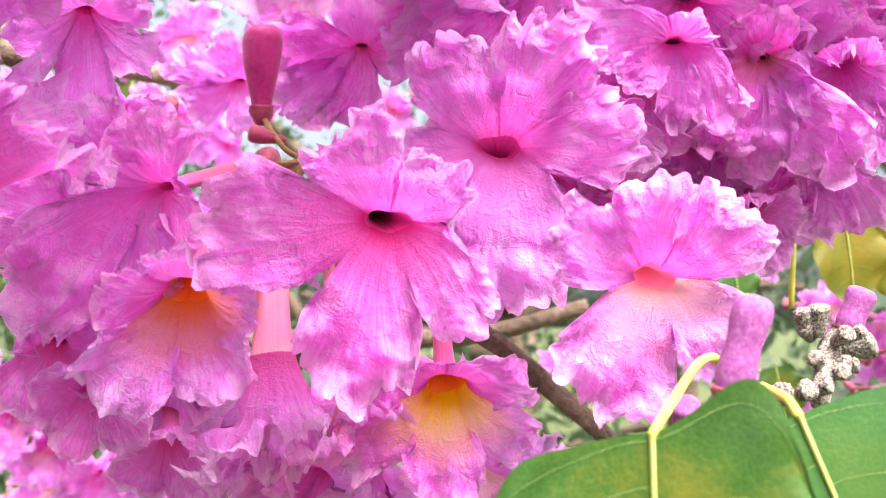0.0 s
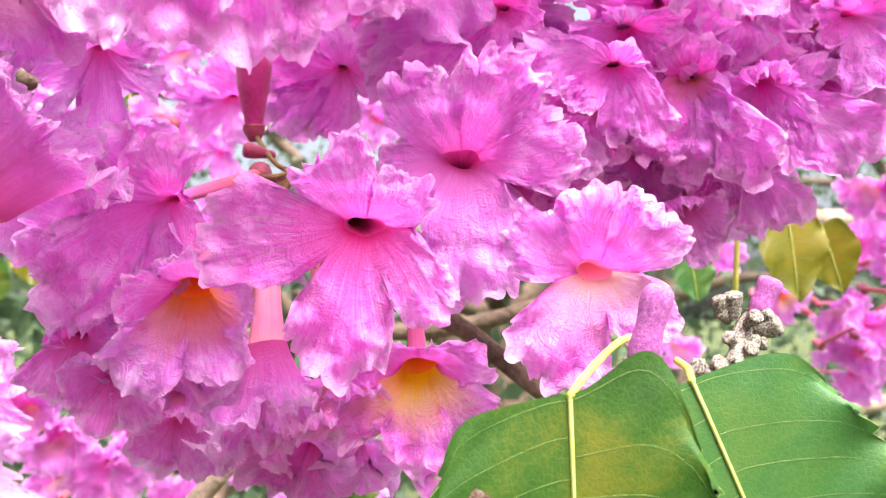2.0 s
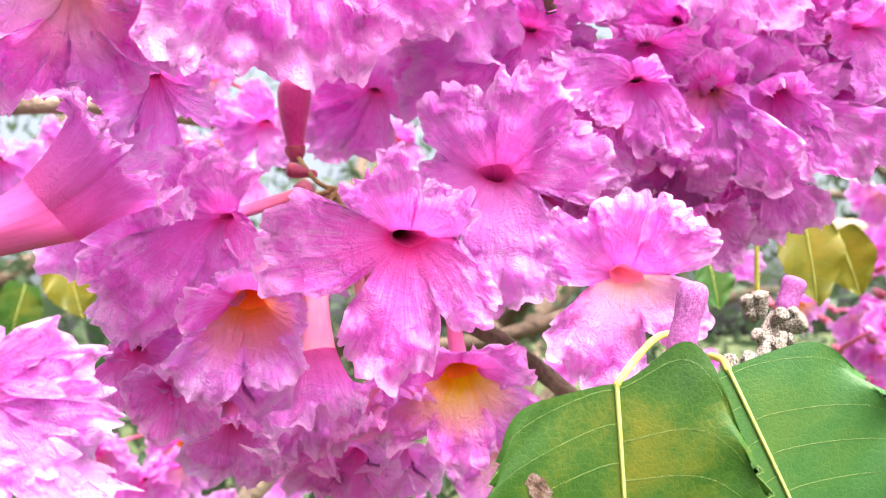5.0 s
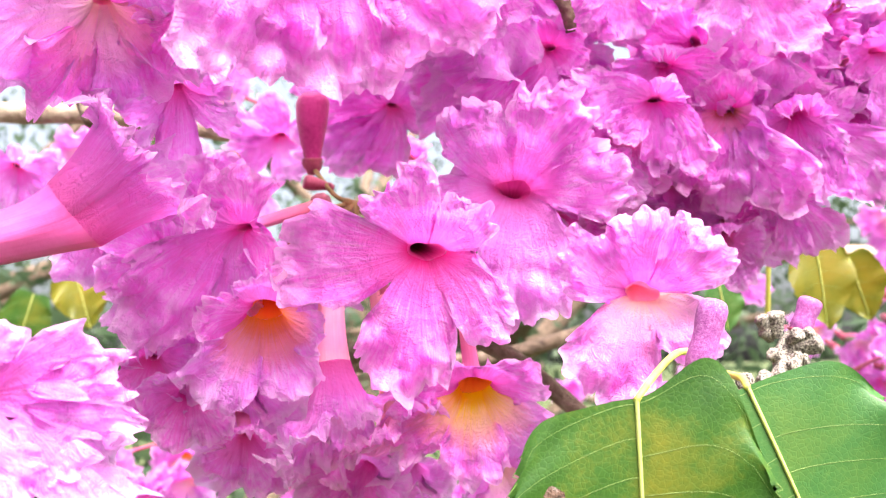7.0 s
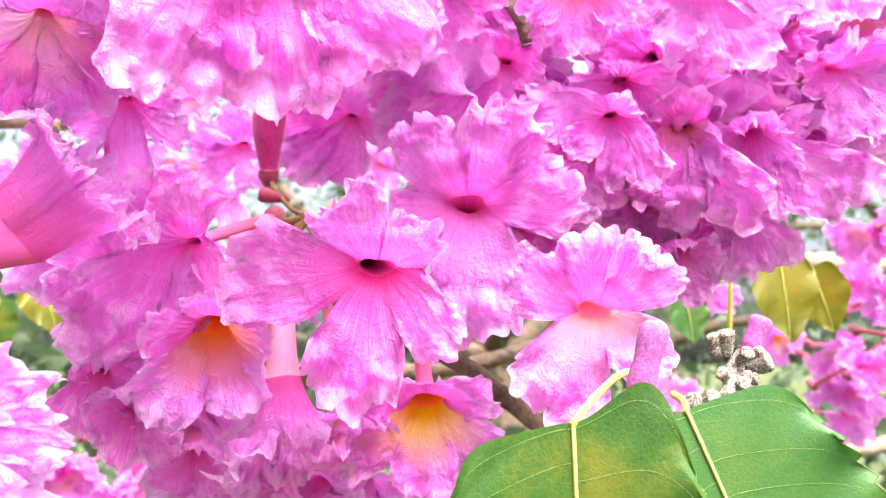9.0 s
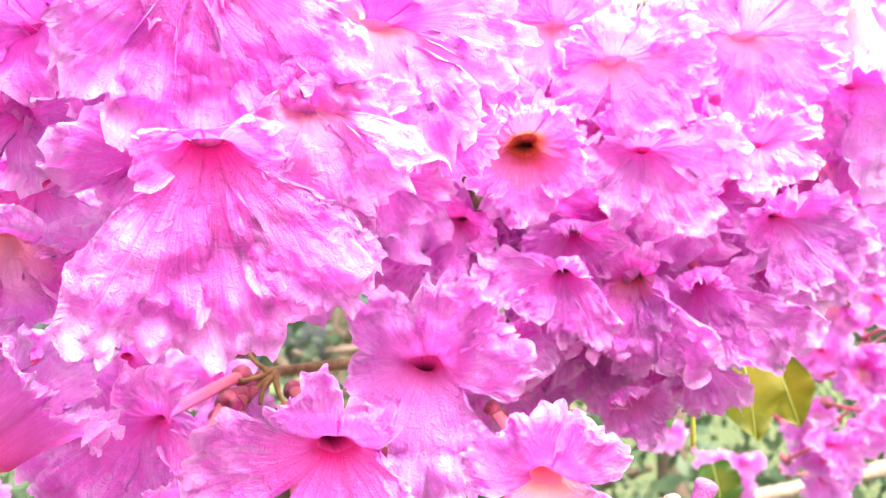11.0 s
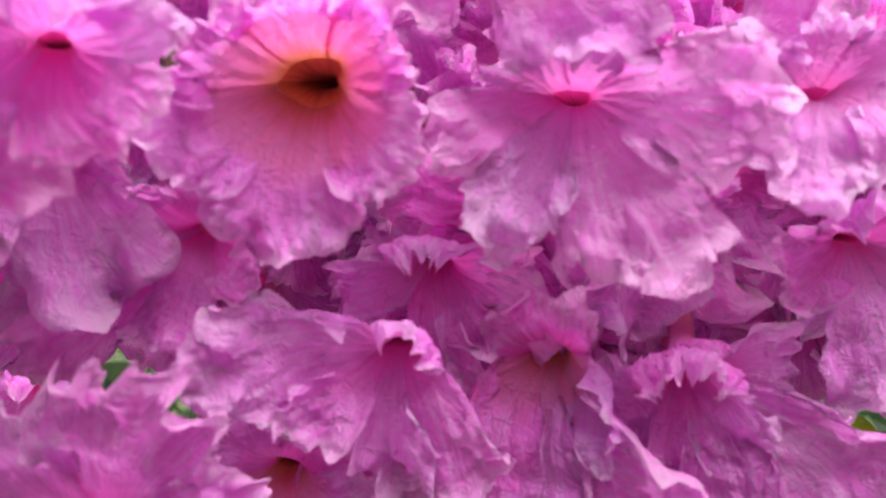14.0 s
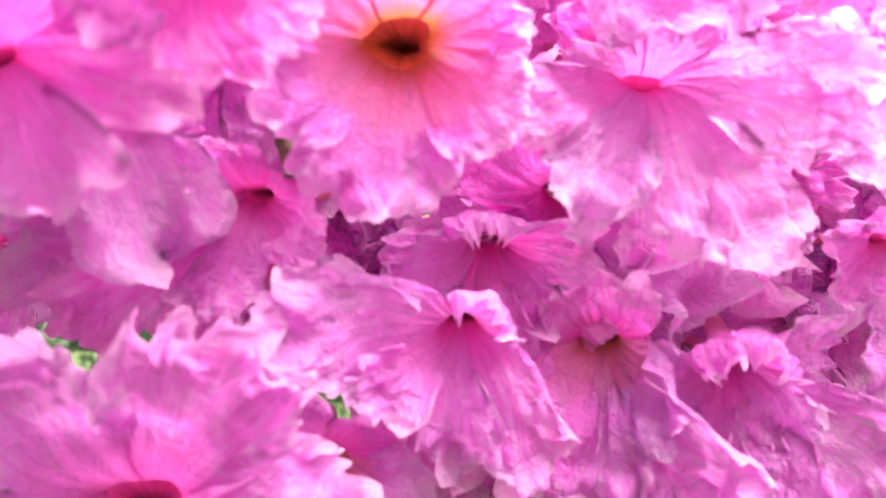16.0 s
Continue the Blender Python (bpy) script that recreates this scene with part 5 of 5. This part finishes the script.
stick("branch", [(-0.1795, 0.36, 1.7265), (-0.1624, 0.34, 1.7078), (-0.1496, 0.32, 1.6917)], [4.5e-3, 4.2e-3, 3.5e-3], BARK, "short brown branch stub between the blooms", "branch", 10, 12, 0.05, 28)
stick("branch", [(-0.60, 1.25, 1.20), (-0.36, 1.2, 1.33), (-0.20, 1.15, 1.47), (-0.05, 1.1, 1.56)], [14e-3, 12e-3, 10e-3, 7e-3], BARK, "dark bough far behind the flowers", "branch", 12, 22, 0.04, 61)
stick("branch", [(-0.30, 1.0, 1.18), (-0.27, 1.0, 1.30), (-0.25, 1.02, 1.42), (-0.20, 1.05, 1.52)], [16e-3, 14e-3, 12e-3, 8e-3], BARK, "dark upright bough far behind the flowers", "branch", 12, 22, 0.04, 62)
stick("branch", [(0.05, 1.3, 1.36), (0.25, 1.3, 1.43), (0.48, 1.35, 1.46), (0.75, 1.4, 1.50)], [9e-3, 10e-3, 11e-3, 12e-3], BARK_PALE, "grey bough far behind the leaves", "branch", 12, 22, 0.04, 63)
stick("branch", [(0.020, 0.245, 1.722), (0.027, 0.238, 1.708), (0.0295, 0.238, 1.702), (0.031, 0.240, 1.696)], [2.8e-3, 2.5e-3, 2.2e-3, 1.8e-3], BARK, "dark brown twig deep between the blooms", "branch", 10, 16, 0.06, 64)
stick("leaf_stalk", [(0.1259, 0.36, 1.6505), (0.1242, 0.36, 1.6305), (0.1228, 0.36, 1.6087)], [0.9e-3, 1.0e-3, 1.1e-3], PETIOLE, "straight yellow leaf stalk", "leaf stalk")
leaf((0.158, 0.4, 1.6484), (0.15, 0.0, -1.0), (0.2, -1.0, 0.2), 42, 18, (1, 1), LEAF_YELLOW, "yellowing leaf that hangs behind the buds", seed=31, veins=5, size=(24, 24))
leaf((0.1808, 0.42, 1.6436), (0.3, 0.0, -1.0), (-0.3, -1.0, 0.2), 34, 14, (1, 1), LEAF_YELLOW, "small yellowing leaf behind the buds", seed=32, veins=4, size=(24, 24))
leaf((-0.1873, 0.55, 1.7428), (-0.1, 0.0, -1.0), (0.3, -1.0, 0.2), 30, 14, (1, 1), LEAF_GREEN, "green leaf among the blossoms behind", seed=33, veins=4, size=(24, 24))
leaf((0.0763, 0.34, 1.8425), (-0.5, 0.0, -1.0), (0.3, -1.0, 0.2), 22, 8, (1, 1), LEAF_FRESH, "small green leaf over the blossoms", seed=34, veins=4, size=(24, 24))
leaf((-0.2685, 0.6, 1.6648), (0.3, 0.0, -1.0), (0.3, -1.0, 0.2), 45, 20, (1, 1), LEAF_YELLOW, "olive leaf behind the blossoms", seed=35, veins=4, size=(24, 24))
leaf((-0.3038, 0.62, 1.6477), (-0.3, 0.0, -1.0), (0.3, -1.0, 0.2), 45, 18, (1, 1), LEAF_GREEN, "dull green leaf behind the blossoms", seed=36, veins=4, size=(24, 24))
leaf((-0.0426, 0.6, 1.5131), (-0.6, 0.0, -0.5), (0.1, -1.0, 0.8), 50, 24, (1, 1), LEAF_GREEN, "green leaf under the flower cluster", seed=37, veins=4, size=(24, 24))
leaf((0.1259, 0.45, 1.6325), (0.2, 0.0, -1.0), (0.2, -1.0, 0.2), 25, 12, (1, 1), LEAF_FRESH, "green leaf hanging behind the blossoms", seed=38, veins=4, size=(24, 24))
leaf((0.1915, 0.6, 1.5775), (0.2, 0.0, -1.0), (0.2, -1.0, 0.2), 40, 18, (1, 1), LEAF_GREEN, "green leaf below the grey branch", seed=39, veins=4, size=(24, 24))


# ---- ground and distance ----
me = bpy.data.meshes.new("ground")
me.from_pydata([(-900, -900, 0), (900, -900, 0), (900, 900, 0), (-900, 900, 0)], [], [(0, 1, 2, 3)])
me.materials.append(SOIL)
tagged(new("ground", me), "grassy ground under the tree", "ground", "", "structure")


def far_tree(x, y, height, wide, seed, leaves=3200, small=0.018, large=0.045, label="distant leafy green tree out of focus", name="tree"):
    """A tree in the distance: tapered trunk, limbs, and a loose crown of many leaves."""
    rng = np.random.default_rng(seed)
    thing = new(name)
    part("trunk", rod_mesh("trunk", [(0, 0, -0.1), (0.05, 0, height * 0.3), (-0.04, 0.03, height * 0.62)], [0.15, 0.11, 0.06], 10, 12, 0.05, seed), BARK, thing)
    tips = []
    for n in range(9):
        a = n * 2.4 + rng.uniform(-0.4, 0.4)
        z = height * rng.uniform(0.22, 0.6)
        end = np.array([math.cos(a) * wide * rng.uniform(0.5, 1), math.sin(a) * wide * rng.uniform(0.5, 1), z + height * rng.uniform(0.0, 0.35)])
        tips.append(end)
        part("limb", rod_mesh("limb", [(0, 0, z), tuple(end * [0.5, 0.5, 0.5] + [0, 0, z * 0.55]), tuple(end)], [0.06, 0.04, 0.015], 7, 8, 0.04, seed + n), BARK, thing)
    tips = np.array(tips)
    count = leaves
    c = tips[rng.integers(len(tips), size=count)] + rng.normal(0, 1, (count, 3)) * [wide * 0.30, wide * 0.30, height * 0.11]
    a, b = rng.normal(0, 1, (count, 3)), rng.normal(0, 1, (count, 3))
    a /= np.linalg.norm(a, axis=1, keepdims=True)
    b = np.cross(a, b)
    b /= np.linalg.norm(b, axis=1, keepdims=True)
    size = rng.uniform(small, large, (count, 1))
    pts = np.stack([c - a * size, c + b * size * 0.5, c + a * size, c - b * size * 0.5], 1).reshape(-1, 3)
    me = bpy.data.meshes.new("crown")
    me.from_pydata(pts.tolist(), [], (np.arange(count * 4).reshape(-1, 4)).tolist())
    part("crown", me, LEAF_FAR, thing)
    thing.location = (x, y, 0)
    return tagged(thing, label, name)


for _n, (_x, _y, _h, _w) in enumerate(((-2.2, 4.0, 3.4, 1.3), (0.2, 4.8, 3.2, 1.4), (2.4, 4.2, 3.6, 1.3), (-0.8, 7.0, 4.5, 1.9), (1.6, 7.5, 4.2, 1.9), (4.6, 6.5, 4.5, 1.8), (-4.5, 6.5, 4.6, 1.8))):
    far_tree(_x, _y, _h, _w, 50 + _n)
for _n, (_x, _y, _h, _w) in enumerate(((1.0, 2.0, 1.75, 0.55), (0.25, 2.4, 1.6, 0.6), (-0.9, 2.1, 1.85, 0.6), (1.9, 2.7, 2.1, 0.7), (-1.9, 2.6, 1.9, 0.7))):
    far_tree(_x, _y, _h, _w, 80 + _n, 2600, 0.02, 0.05, "leafy green shrub behind the blossoming branches", "shrub")
